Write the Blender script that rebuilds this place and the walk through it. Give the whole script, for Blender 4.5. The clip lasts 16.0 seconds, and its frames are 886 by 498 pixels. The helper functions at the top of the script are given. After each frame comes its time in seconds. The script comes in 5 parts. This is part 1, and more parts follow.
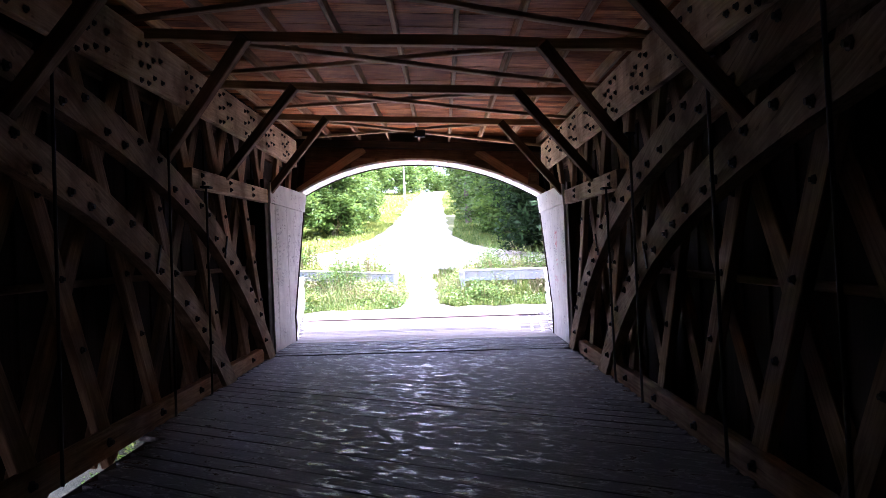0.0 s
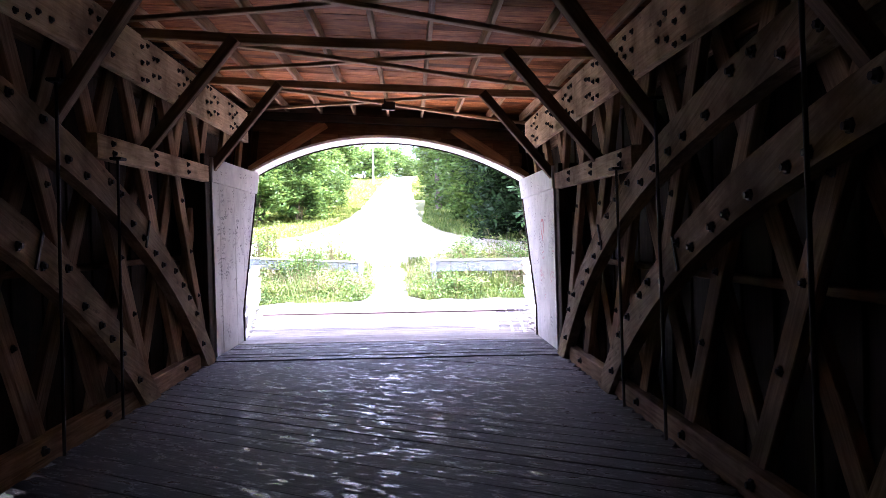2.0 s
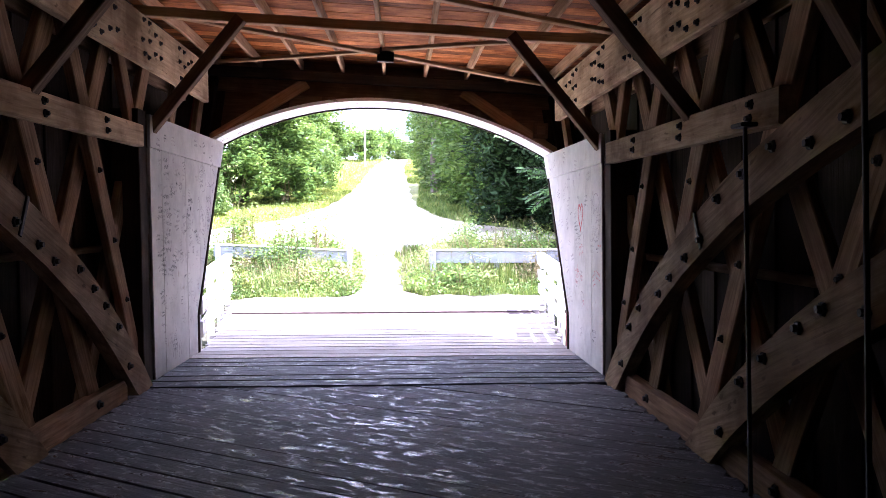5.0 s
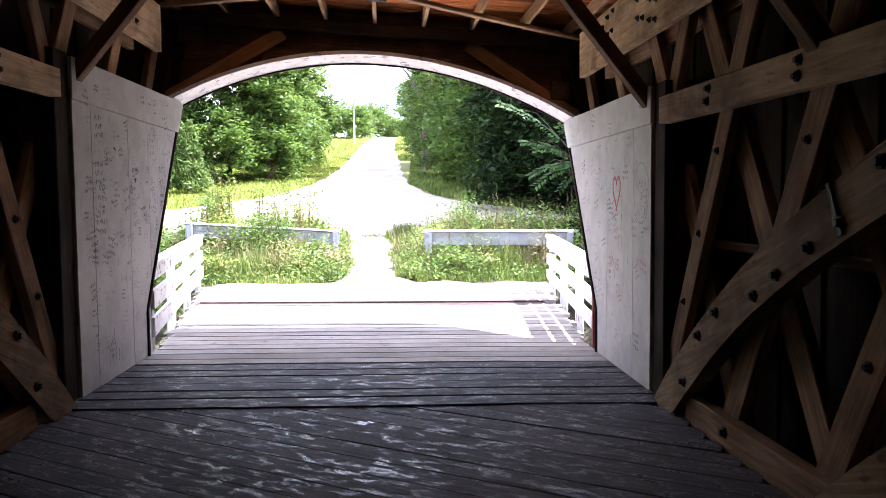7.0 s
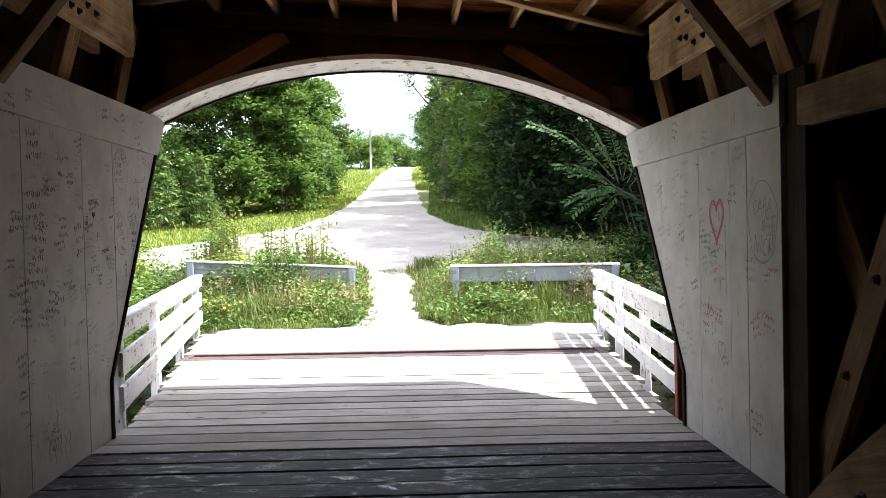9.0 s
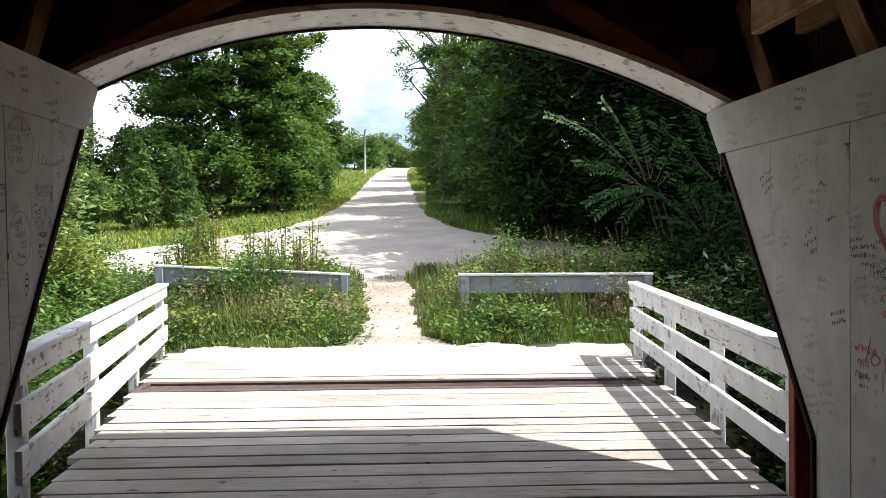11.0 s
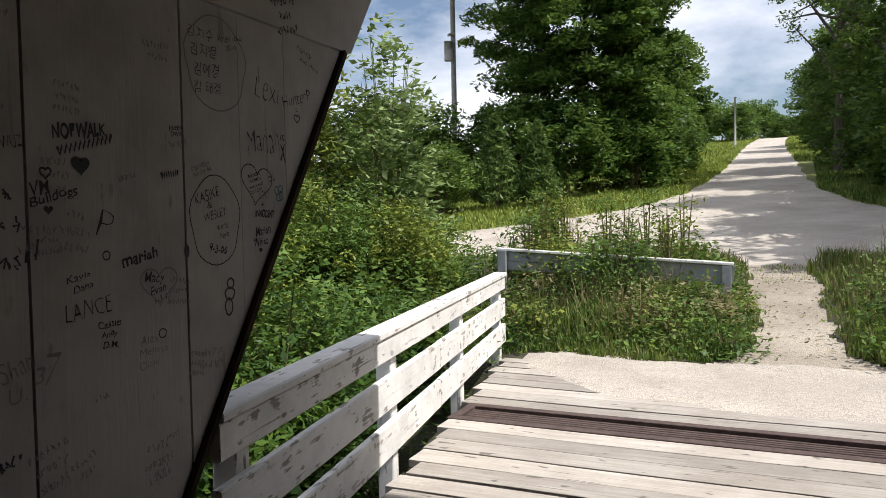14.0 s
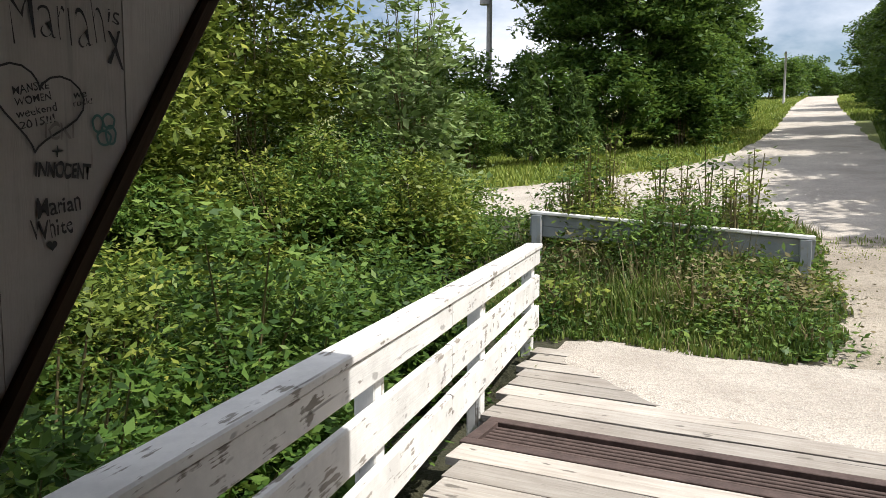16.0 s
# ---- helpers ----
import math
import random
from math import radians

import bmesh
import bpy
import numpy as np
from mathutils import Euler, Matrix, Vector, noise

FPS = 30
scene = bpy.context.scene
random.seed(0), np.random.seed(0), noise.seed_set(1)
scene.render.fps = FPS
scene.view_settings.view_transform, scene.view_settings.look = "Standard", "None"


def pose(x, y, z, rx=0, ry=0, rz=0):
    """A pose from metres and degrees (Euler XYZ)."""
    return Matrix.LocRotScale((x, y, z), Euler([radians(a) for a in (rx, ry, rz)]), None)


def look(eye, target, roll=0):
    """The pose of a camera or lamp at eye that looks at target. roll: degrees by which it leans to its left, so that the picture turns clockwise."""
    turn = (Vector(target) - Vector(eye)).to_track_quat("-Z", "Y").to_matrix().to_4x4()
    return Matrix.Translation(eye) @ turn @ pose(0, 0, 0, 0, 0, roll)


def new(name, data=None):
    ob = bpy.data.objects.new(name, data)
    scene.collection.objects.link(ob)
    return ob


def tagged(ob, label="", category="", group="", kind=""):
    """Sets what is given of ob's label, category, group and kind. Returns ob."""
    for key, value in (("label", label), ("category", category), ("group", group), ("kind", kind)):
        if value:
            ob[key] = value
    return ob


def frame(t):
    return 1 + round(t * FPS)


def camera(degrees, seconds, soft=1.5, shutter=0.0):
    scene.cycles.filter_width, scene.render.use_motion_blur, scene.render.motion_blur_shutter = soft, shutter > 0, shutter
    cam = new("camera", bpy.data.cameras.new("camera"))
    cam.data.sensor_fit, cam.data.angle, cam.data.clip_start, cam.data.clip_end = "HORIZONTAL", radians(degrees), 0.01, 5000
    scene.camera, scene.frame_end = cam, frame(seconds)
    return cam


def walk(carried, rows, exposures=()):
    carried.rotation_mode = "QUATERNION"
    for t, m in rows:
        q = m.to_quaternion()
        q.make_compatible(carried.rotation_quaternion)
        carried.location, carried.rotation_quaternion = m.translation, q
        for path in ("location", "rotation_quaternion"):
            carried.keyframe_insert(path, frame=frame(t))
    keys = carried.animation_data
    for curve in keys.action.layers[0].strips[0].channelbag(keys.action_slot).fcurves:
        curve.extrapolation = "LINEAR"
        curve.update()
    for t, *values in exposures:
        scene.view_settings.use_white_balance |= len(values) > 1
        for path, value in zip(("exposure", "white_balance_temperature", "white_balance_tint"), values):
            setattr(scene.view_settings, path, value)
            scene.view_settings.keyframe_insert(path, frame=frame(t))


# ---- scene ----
cam = camera(59.5, 16.0, soft=0.5)
PATH = [
    (0, (0.764, 0.852, 1.505), (0.701, 2.851, 1.512), -2.4),
    (0.5, (0.777, 1.294, 1.501), (0.746, 3.293, 1.473), -2.2),
    (1, (0.778, 1.673, 1.517), (0.694, 3.671, 1.461), -1.0),
    (1.5, (0.695, 2.1, 1.544), (0.71, 4.1, 1.535), -1.7),
    (2, (0.682, 2.497, 1.564), (0.699, 4.497, 1.532), -1.6),
    (2.5, (0.678, 2.87, 1.608), (0.678, 4.869, 1.557), -1.1),
    (3, (0.676, 3.347, 1.59), (0.714, 5.346, 1.548), -1.2),
    (3.5, (0.652, 3.69, 1.561), (0.722, 5.687, 1.473), -1.7),
    (4, (0.653, 4.093, 1.593), (0.681, 6.091, 1.51), -0.3),
    (4.2, (0.628, 4.314, 1.616), (0.642, 6.313, 1.55), -0.3),
    (6.3, (0.353, 6.083, 1.567), (0.455, 8.079, 1.485), -1.4),
    (6.5, (0.367, 6.291, 1.584), (0.455, 8.288, 1.517), -0.9),
    (7, (0.377, 6.736, 1.571), (0.443, 8.732, 1.446), -0.5),
    (7.5, (0.343, 7.192, 1.613), (0.401, 9.19, 1.542), -1.8),
    (8, (0.322, 7.649, 1.615), (0.386, 9.647, 1.551), -2.2),
    (8.5, (0.29, 8.049, 1.609), (0.31, 10.049, 1.562), -1.3),
    (10.8, (0.01, 10.134, 1.641), (0.06, 12.133, 1.582), -1.7),
    (11, (0.025, 10.324, 1.631), (0.066, 12.323, 1.588), -0.8),
    (11.5, (-0.010, 10.769, 1.646), (-0.041, 12.767, 1.559), -0.4),
    (12, (-0.108, 11.191, 1.657), (-0.131, 13.187, 1.532), -1.1),
    (12.5, (-0.151, 11.612, 1.630), (-0.254, 13.608, 1.549), -0.8),
    (13, (-0.177, 12.028, 1.620), (-0.376, 14.013, 1.476), 0.0),
    (13.5, (-0.359, 12.424, 1.630), (-0.751, 14.382, 1.518), -1.1),
    (14, (-0.492, 12.790, 1.627), (-1.334, 14.602, 1.544), -1.1),
    (14.5, (-0.601, 13.123, 1.655), (-1.633, 14.833, 1.549), -0.4),
    (15, (-0.804, 13.460, 1.656), (-1.802, 15.188, 1.520), -0.2),
    (15.5, (-0.959, 13.831, 1.628), (-1.932, 15.566, 1.417), -0.6),
    (16, (-1.070, 14.239, 1.654), (-1.982, 16.008, 1.453), 0.2),
]
EXPOSURE = [(0.0, 3.42, 5300, 42), (3.5, 3.72, 5300, 41), (7.0, 2.85, 5750, 28), (8.5, 2.25, 6000, 17), (11.0, 1.04, 6150, 12), (13.5, 0.31, 6250, 14), (14.5, 0.18, 6350, 11), (16.0, 0.31, 6350, 11)]
walk(cam, [(t, look(eye, target, roll)) for t, eye, target, roll in PATH], EXPOSURE)

# ---- world and sun ----
SUN_EL, SUN_AZ = 55.0, 88.0          # azimuth clockwise from +y
world = bpy.data.worlds.new("world")
scene.world = world
world.use_nodes = True
wn, wl = world.node_tree.nodes, world.node_tree.links
wn.clear()
sky = wn.new("ShaderNodeTexSky")
sky.sky_type = "NISHITA"
sky.sun_disc = False
sky.sun_elevation, sky.sun_rotation = radians(SUN_EL), radians(SUN_AZ)
sky.air_density, sky.dust_density = 1.0, 1.5
wco = wn.new("ShaderNodeTexCoord")
wmap = wn.new("ShaderNodeMapping")
wmap.inputs["Scale"].default_value = (1.0, 1.0, 2.2)
cloud = wn.new("ShaderNodeTexNoise")
cloud.inputs["Scale"].default_value, cloud.inputs["Detail"].default_value, cloud.inputs["Roughness"].default_value = 2.6, 7.0, 0.55
cramp = wn.new("ShaderNodeValToRGB")
cramp.color_ramp.elements[0].position, cramp.color_ramp.elements[1].position = 0.37, 0.57
cmix = wn.new("ShaderNodeMixRGB")
cmix.inputs["Color2"].default_value = (10.0, 10.2, 10.8, 1)
wbg = wn.new("ShaderNodeBackground")
wbg.inputs["Strength"].default_value = 0.10
wout = wn.new("ShaderNodeOutputWorld")
wl.new(wco.outputs["Generated"], wmap.inputs["Vector"])
wl.new(wmap.outputs["Vector"], cloud.inputs["Vector"])
wl.new(cloud.outputs["Fac"], cramp.inputs["Fac"])
wl.new(cramp.outputs["Color"], cmix.inputs["Fac"])
wl.new(sky.outputs["Color"], cmix.inputs["Color1"])
wl.new(cmix.outputs["Color"], wbg.inputs["Color"])
wl.new(wbg.outputs["Background"], wout.inputs["Surface"])

sun_data = bpy.data.lights.new("sun", "SUN")
sun_data.energy, sun_data.angle, sun_data.color = 5.0, radians(0.53), (1.0, 0.95, 0.87)
sun = new("sun", sun_data)
az, el = radians(SUN_AZ), radians(SUN_EL)
sun_dir = Vector((math.sin(az) * math.cos(el), math.cos(az) * math.cos(el), math.sin(el)))
sun.matrix_world = look(sun_dir * 60, (0, 0, 0))


# ---- materials ----
def nodes_of(name):
    m = bpy.data.materials.new(name)
    m.use_nodes = True
    return m, m.node_tree.nodes, m.node_tree.links


def noise_node(n, l, vec, scale, detail=4.0, rough=0.6, dist=0.0):
    t = n.new("ShaderNodeTexNoise")
    t.inputs["Scale"].default_value, t.inputs["Detail"].default_value = scale, detail
    t.inputs["Roughness"].default_value, t.inputs["Distortion"].default_value = rough, dist
    l.new(vec, t.inputs["Vector"])
    return t.outputs["Fac"]


def ramp(n, l, fac, stops):
    r = n.new("ShaderNodeValToRGB")
    e = r.color_ramp.elements
    e[0].position, e[0].color = stops[0][0], (*stops[0][1], 1)
    e[1].position, e[1].color = stops[-1][0], (*stops[-1][1], 1)
    for p, c in stops[1:-1]:
        x = e.new(p)
        x.color = (*c, 1)
    l.new(fac, r.inputs["Fac"])
    return r.outputs["Color"]


def mix(n, l, fac, a, b, mode="MIX"):
    m = n.new("ShaderNodeMixRGB")
    m.blend_type = mode
    for key, v in (("Fac", fac), ("Color1", a), ("Color2", b)):
        if isinstance(v, (int, float)):
            m.inputs[key].default_value = v
        elif isinstance(v, tuple):
            m.inputs[key].default_value = (*v, 1)
        else:
            l.new(v, m.inputs[key])
    return m.outputs["Color"]


def wood(name, dark, light, stain, rough=0.7, grain=1.0, bump=0.5, paint=None, wear=0.6, stain_amt=0.7, gloss_var=0.2, cracks=0.6, relief=0.006, gloss=0.4, patchy=0.0, island=False, knots=0.0):
    """Sawn timber: grain runs along the piece's own x axis. paint: a coat of that colour worn through where noise says."""
    m, n, l = nodes_of(name)
    b = n["Principled BSDF"]
    co = n.new("ShaderNodeTexCoord")
    oi = n.new("ShaderNodeObjectInfo")
    rnd = n.new("ShaderNodeNewGeometry").outputs["Random Per Island"] if island else oi.outputs["Random"]
    off = n.new("ShaderNodeVectorMath")
    off.operation = "MULTIPLY_ADD"
    comb = n.new("ShaderNodeCombineXYZ")
    for k in ("X", "Y", "Z"):
        l.new(rnd, comb.inputs[k])
    l.new(comb.outputs["Vector"], off.inputs[0])
    off.inputs[1].default_value = (37.0, 19.0, 11.0)
    l.new(co.outputs["Object"], off.inputs[2])
    mp = n.new("ShaderNodeMapping")
    mp.inputs["Scale"].default_value = (0.9 * grain, 16.0 * grain, 16.0 * grain)
    l.new(off.outputs["Vector"], mp.inputs["Vector"])
    fine = noise_node(n, l, mp.outputs["Vector"], 2.2, 6.0, 0.65, 0.4)
    blot = noise_node(n, l, off.outputs["Vector"], 1.6, 5.0, 0.6)
    spots = noise_node(n, l, off.outputs["Vector"], 9.0, 3.0, 0.5)
    col = ramp(n, l, fine, [(0.3, dark), (0.7, light)])
    st = ramp(n, l, blot, [(0.42, (0, 0, 0)), (0.66, (1, 1, 1))])
    sf = n.new("ShaderNodeMath")
    sf.operation = "MULTIPLY"
    sf.inputs[1].default_value = stain_amt
    l.new(st, sf.inputs[0])
    col = mix(n, l, sf.outputs[0], col, stain)
    # long drying cracks
    mc = n.new("ShaderNodeMapping")
    mc.inputs["Scale"].default_value = (0.55 * grain, 15.0 * grain, 15.0 * grain)
    l.new(off.outputs["Vector"], mc.inputs["Vector"])
    cr = noise_node(n, l, mc.outputs["Vector"], 1.7, 3.0, 0.5, 0.2)
    crack = ramp(n, l, cr, [(0.27, (1, 1, 1)), (0.31, (0, 0, 0))])
    cf = n.new("ShaderNodeMath")
    cf.operation = "MULTIPLY"
    cf.inputs[1].default_value = cracks
    l.new(crack, cf.inputs[0])
    # each piece a little lighter or darker than the next
    hv = n.new("ShaderNodeHueSaturation")
    mr = n.new("ShaderNodeMapRange")
    mr.inputs["To Min"].default_value, mr.inputs["To Max"].default_value = (0.5, 1.35) if island else (0.72, 1.22)
    l.new(rnd, mr.inputs["Value"])
    l.new(mr.outputs["Result"], hv.inputs["Value"])
    l.new(col, hv.inputs["Color"])
    col = hv.outputs["Color"]
    if paint:
        pm = n.new("ShaderNodeMath")
        pm.operation = "ADD"
        l.new(fine, pm.inputs[0])
        l.new(spots, pm.inputs[1])
        ph = n.new("ShaderNodeMath")
        ph.operation = "MULTIPLY"
        ph.inputs[1].default_value = 0.5
        l.new(pm.outputs[0], ph.inputs[0])
        keep = ramp(n, l, ph.outputs[0], [(wear, (1, 1, 1)), (wear + 0.03, (0, 0, 0))])
        dirt = noise_node(n, l, off.outputs["Vector"], 3.1, 6.0, 0.7)
        pc = ramp(n, l, dirt, [(0.35, tuple(c * 0.78 for c in paint)), (0.6, paint)])
        col = mix(n, l, keep, col, pc)
    col = mix(n, l, cf.outputs[0], col, tuple(x * 0.25 for x in dark))
    if knots:
        mk = n.new("ShaderNodeMapping")
        mk.inputs["Scale"].default_value = (6.0, 15.0, 15.0)
        l.new(off.outputs["Vector"], mk.inputs["Vector"])
        kn = ramp(n, l, noise_node(n, l, mk.outputs["Vector"], 1.0, 2.0, 0.5), [(0.28, (knots, knots, knots)), (0.33, (0, 0, 0))])
        col = mix(n, l, kn, col, tuple(x * 0.4 for x in dark))
    l.new(col, b.inputs["Base Color"])
    b.inputs["Specular IOR Level"].default_value = gloss
    rr = n.new("ShaderNodeMapRange")
    rr.inputs["To Min"].default_value, rr.inputs["To Max"].default_value = rough - gloss_var, rough + gloss_var
    if patchy:
        # trodden spots shine, the rest stays dull
        mw = n.new("ShaderNodeMapping")
        mw.inputs["Scale"].default_value = (6.0, 15.0, 15.0)
        l.new(off.outputs["Vector"], mw.inputs["Vector"])
        worn = noise_node(n, l, mw.outputs["Vector"], 1.0, 4.0, 0.65, 0.5)
        rr.inputs["From Min"].default_value, rr.inputs["From Max"].default_value = 0.365, 0.475
        l.new(worn, rr.inputs["Value"])
        # these spots also take a paler base colour, set by patchy
        col = mix(n, l, ramp(n, l, worn, [(0.33, (1, 1, 1)), (0.40, (0, 0, 0))]), col, tuple(x * (1 + patchy) for x in light))
        l.new(col, b.inputs["Base Color"])
    else:
        l.new(blot, rr.inputs["Value"])
    l.new(rr.outputs["Result"], b.inputs["Roughness"])
    bp = n.new("ShaderNodeBump")
    bp.inputs["Strength"].default_value, bp.inputs["Distance"].default_value = bump, relief
    l.new(fine, bp.inputs["Height"])
    l.new(bp.outputs["Normal"], b.inputs["Normal"])
    return m


def plain(name, c1, c2, rough=0.8, scale=6.0, metal=0.0, bump=0.3, dist=0.01):
    m, n, l = nodes_of(name)
    b = n["Principled BSDF"]
    co = n.new("ShaderNodeTexCoord")
    f1 = noise_node(n, l, co.outputs["Object"], scale, 6.0, 0.65)
    f2 = noise_node(n, l, co.outputs["Object"], scale * 7, 3.0, 0.6)
    c = ramp(n, l, f1, [(0.35, c1), (0.65, c2)])
    c = mix(n, l, 0.35, c, ramp(n, l, f2, [(0.3, c1), (0.7, c2)]))
    l.new(c, b.inputs["Base Color"])
    b.inputs["Roughness"].default_value, b.inputs["Metallic"].default_value = rough, metal
    bp = n.new("ShaderNodeBump")
    bp.inputs["Strength"].default_value, bp.inputs["Distance"].default_value = bump, dist
    l.new(f2, bp.inputs["Height"])
    l.new(bp.outputs["Normal"], b.inputs["Normal"])
    return m


def leaf(name, a, b_, c, trans=0.28, rough=0.5, spec=0.22):
    """Leaves: each its own tone, with light through the blade."""
    m, n, l = nodes_of(name)
    b = n["Principled BSDF"]
    g = n.new("ShaderNodeNewGeometry")
    co = n.new("ShaderNodeTexCoord")
    big = noise_node(n, l, co.outputs["Object"], 0.5, 3.0, 0.6)
    add = n.new("ShaderNodeMath")
    add.operation = "MULTIPLY_ADD"
    l.new(g.outputs["Random Per Island"], add.inputs[0])
    add.inputs[1].default_value = 0.6
    sub = n.new("ShaderNodeMath")
    sub.operation = "MULTIPLY_ADD"
    l.new(big, sub.inputs[0])
    sub.inputs[1].default_value, sub.inputs[2].default_value = 1.1, -0.35
    l.new(sub.outputs[0], add.inputs[2])
    col = ramp(n, l, add.outputs[0], [(0.1, a), (0.5, b_), (0.95, c)])
    l.new(col, b.inputs["Base Color"])
    b.inputs["Roughness"].default_value = rough
    b.inputs["Specular IOR Level"].default_value = spec
    tr = n.new("ShaderNodeBsdfTranslucent")
    l.new(mix(n, l, 0.4, col, (0.19, 0.25, 0.04), "MIX"), tr.inputs["Color"])
    ms = n.new("ShaderNodeMixShader")
    ms.inputs["Fac"].default_value = trans
    l.new(b.outputs["BSDF"], ms.inputs[1])
    l.new(tr.outputs["BSDF"], ms.inputs[2])
    l.new(ms.outputs["Shader"], n["Material Output"].inputs["Surface"])
    return m


M_TRUSS = wood("truss_timber", (0.17, 0.095, 0.048), (0.46, 0.295, 0.172), (0.085, 0.047, 0.026), rough=0.85, stain_amt=0.6, gloss=0.1)
M_CHORD = wood("pale_timber", (0.32, 0.21, 0.115), (0.62, 0.46, 0.28), (0.12, 0.07, 0.036), rough=0.85, stain_amt=0.8, knots=0.7, gloss=0.1)
M_HEAD = wood("brown_head_board", (0.14, 0.083, 0.05), (0.33, 0.21, 0.13), (0.08, 0.048, 0.03), rough=0.85, gloss=0.1)
M_ARCH = wood("arch_timber", (0.215, 0.135, 0.07), (0.50, 0.35, 0.21), (0.095, 0.056, 0.03), rough=0.85, stain_amt=0.8, knots=0.7, gloss=0.1)
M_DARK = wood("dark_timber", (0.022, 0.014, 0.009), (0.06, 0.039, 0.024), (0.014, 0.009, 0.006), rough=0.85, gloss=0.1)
M_BRACE = wood("brown_timber", (0.30, 0.17, 0.085), (0.58, 0.39, 0.22), (0.17, 0.09, 0.045), rough=0.75, stain_amt=0.4, gloss=0.1)
M_KNEE = wood("knee_timber", (0.12, 0.068, 0.037), (0.30, 0.19, 0.11), (0.07, 0.042, 0.024), rough=0.85, stain_amt=0.5, gloss=0.1)
M_ROOF = wood("red_roof_board", (0.20, 0.052, 0.013), (0.68, 0.26, 0.07), (0.08, 0.024, 0.008), rough=0.75, stain_amt=0.75, cracks=0.9, island=True, gloss=0.1)
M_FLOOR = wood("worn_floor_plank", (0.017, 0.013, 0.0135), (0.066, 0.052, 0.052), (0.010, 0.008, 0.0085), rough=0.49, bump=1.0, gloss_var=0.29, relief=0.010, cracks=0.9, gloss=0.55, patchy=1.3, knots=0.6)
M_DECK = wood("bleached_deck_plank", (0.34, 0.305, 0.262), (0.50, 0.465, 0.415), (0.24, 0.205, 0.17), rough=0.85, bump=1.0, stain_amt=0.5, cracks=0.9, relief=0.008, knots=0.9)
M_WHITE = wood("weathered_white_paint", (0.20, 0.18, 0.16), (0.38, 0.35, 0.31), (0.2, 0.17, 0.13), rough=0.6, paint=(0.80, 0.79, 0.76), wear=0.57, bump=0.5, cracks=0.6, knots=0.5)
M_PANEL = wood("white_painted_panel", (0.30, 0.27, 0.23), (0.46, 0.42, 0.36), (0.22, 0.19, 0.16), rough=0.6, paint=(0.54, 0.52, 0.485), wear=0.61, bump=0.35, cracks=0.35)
M_RED = wood("red_siding", (0.20, 0.035, 0.025), (0.33, 0.06, 0.04), (0.12, 0.03, 0.02), rough=0.75)
# blue-grey paint, deepened to hold the shade of the unlit barrier faces
M_GUARD = wood("blue_grey_shade_board", (0.16, 0.16, 0.15), (0.30, 0.30, 0.29), (0.14, 0.15, 0.14), rough=0.65, paint=(0.27, 0.295, 0.31), wear=0.52, bump=0.4)
M_IRON = plain("black_iron", (0.012, 0.010, 0.009), (0.035, 0.025, 0.02), rough=0.65, metal=0.6)
M_RUST = plain("rusty_iron", (0.05, 0.033, 0.029), (0.12, 0.083, 0.073), rough=0.8, metal=0.2, scale=9)
M_INK = plain("black_marker", (0.012, 0.012, 0.014), (0.03, 0.03, 0.035), rough=0.6, bump=0.0)
M_FADED = plain("faded_marker", (0.20, 0.185, 0.17), (0.34, 0.32, 0.30), rough=0.7, bump=0.0)
M_TEAL = plain("teal_marker", (0.05, 0.16, 0.15), (0.10, 0.24, 0.22), rough=0.6, bump=0.0)
M_REDINK = plain("red_marker", (0.36, 0.05, 0.05), (0.5, 0.10, 0.09), rough=0.6, bump=0.0)
M_POLE = plain("grey_pole", (0.22, 0.21, 0.20), (0.34, 0.33, 0.31), rough=0.6)
M_BARK = plain("bark", (0.05, 0.04, 0.03), (0.13, 0.105, 0.08), rough=0.9, scale=5, bump=0.8, dist=0.03)
M_STEM = plain("weed_stem", (0.13, 0.10, 0.045), (0.24, 0.20, 0.09), rough=0.8)
M_TREE = leaf("broad_leaf", (0.022, 0.055, 0.012), (0.070, 0.145, 0.027), (0.175, 0.27, 0.05), trans=0.38)
# leaf of the wood's shaded side: the shade is put into this dark colour
M_SHADE = leaf("shade_dark_leaf", (0.005, 0.013, 0.004), (0.011, 0.027, 0.007), (0.022, 0.048, 0.012), trans=0.05, rough=0.6, spec=0.07)
M_SHRUB = leaf("shrub_leaf", (0.020, 0.055, 0.012), (0.08, 0.155, 0.03), (0.23, 0.32, 0.062))
M_YELLOW = leaf("yellow_green_leaf", (0.045, 0.078, 0.014), (0.15, 0.205, 0.033), (0.35, 0.36, 0.068))
M_PALE = leaf("pale_leaf", (0.07, 0.125, 0.035), (0.18, 0.26, 0.085), (0.38, 0.46, 0.21), trans=0.3)
# sapling leaf kept dark: part of the wood's shade is in its colour
M_FROND = leaf("frond_leaf", (0.010, 0.026, 0.006), (0.024, 0.058, 0.013), (0.06, 0.12, 0.03), trans=0.15, spec=0.12)
M_CEDAR = leaf("cedar_leaf", (0.038, 0.08, 0.022), (0.085, 0.15, 0.036), (0.16, 0.23, 0.06))
M_GRASS = leaf("grass_blade", (0.035, 0.072, 0.015), (0.11, 0.175, 0.032), (0.27, 0.285, 0.08))
M_VERGE = leaf("verge_grass_blade", (0.10, 0.15, 0.025), (0.22, 0.29, 0.05), (0.38, 0.39, 0.09))
M_DRY = leaf("dry_weed", (0.12, 0.11, 0.05), (0.22, 0.19, 0.09), (0.36, 0.30, 0.17))

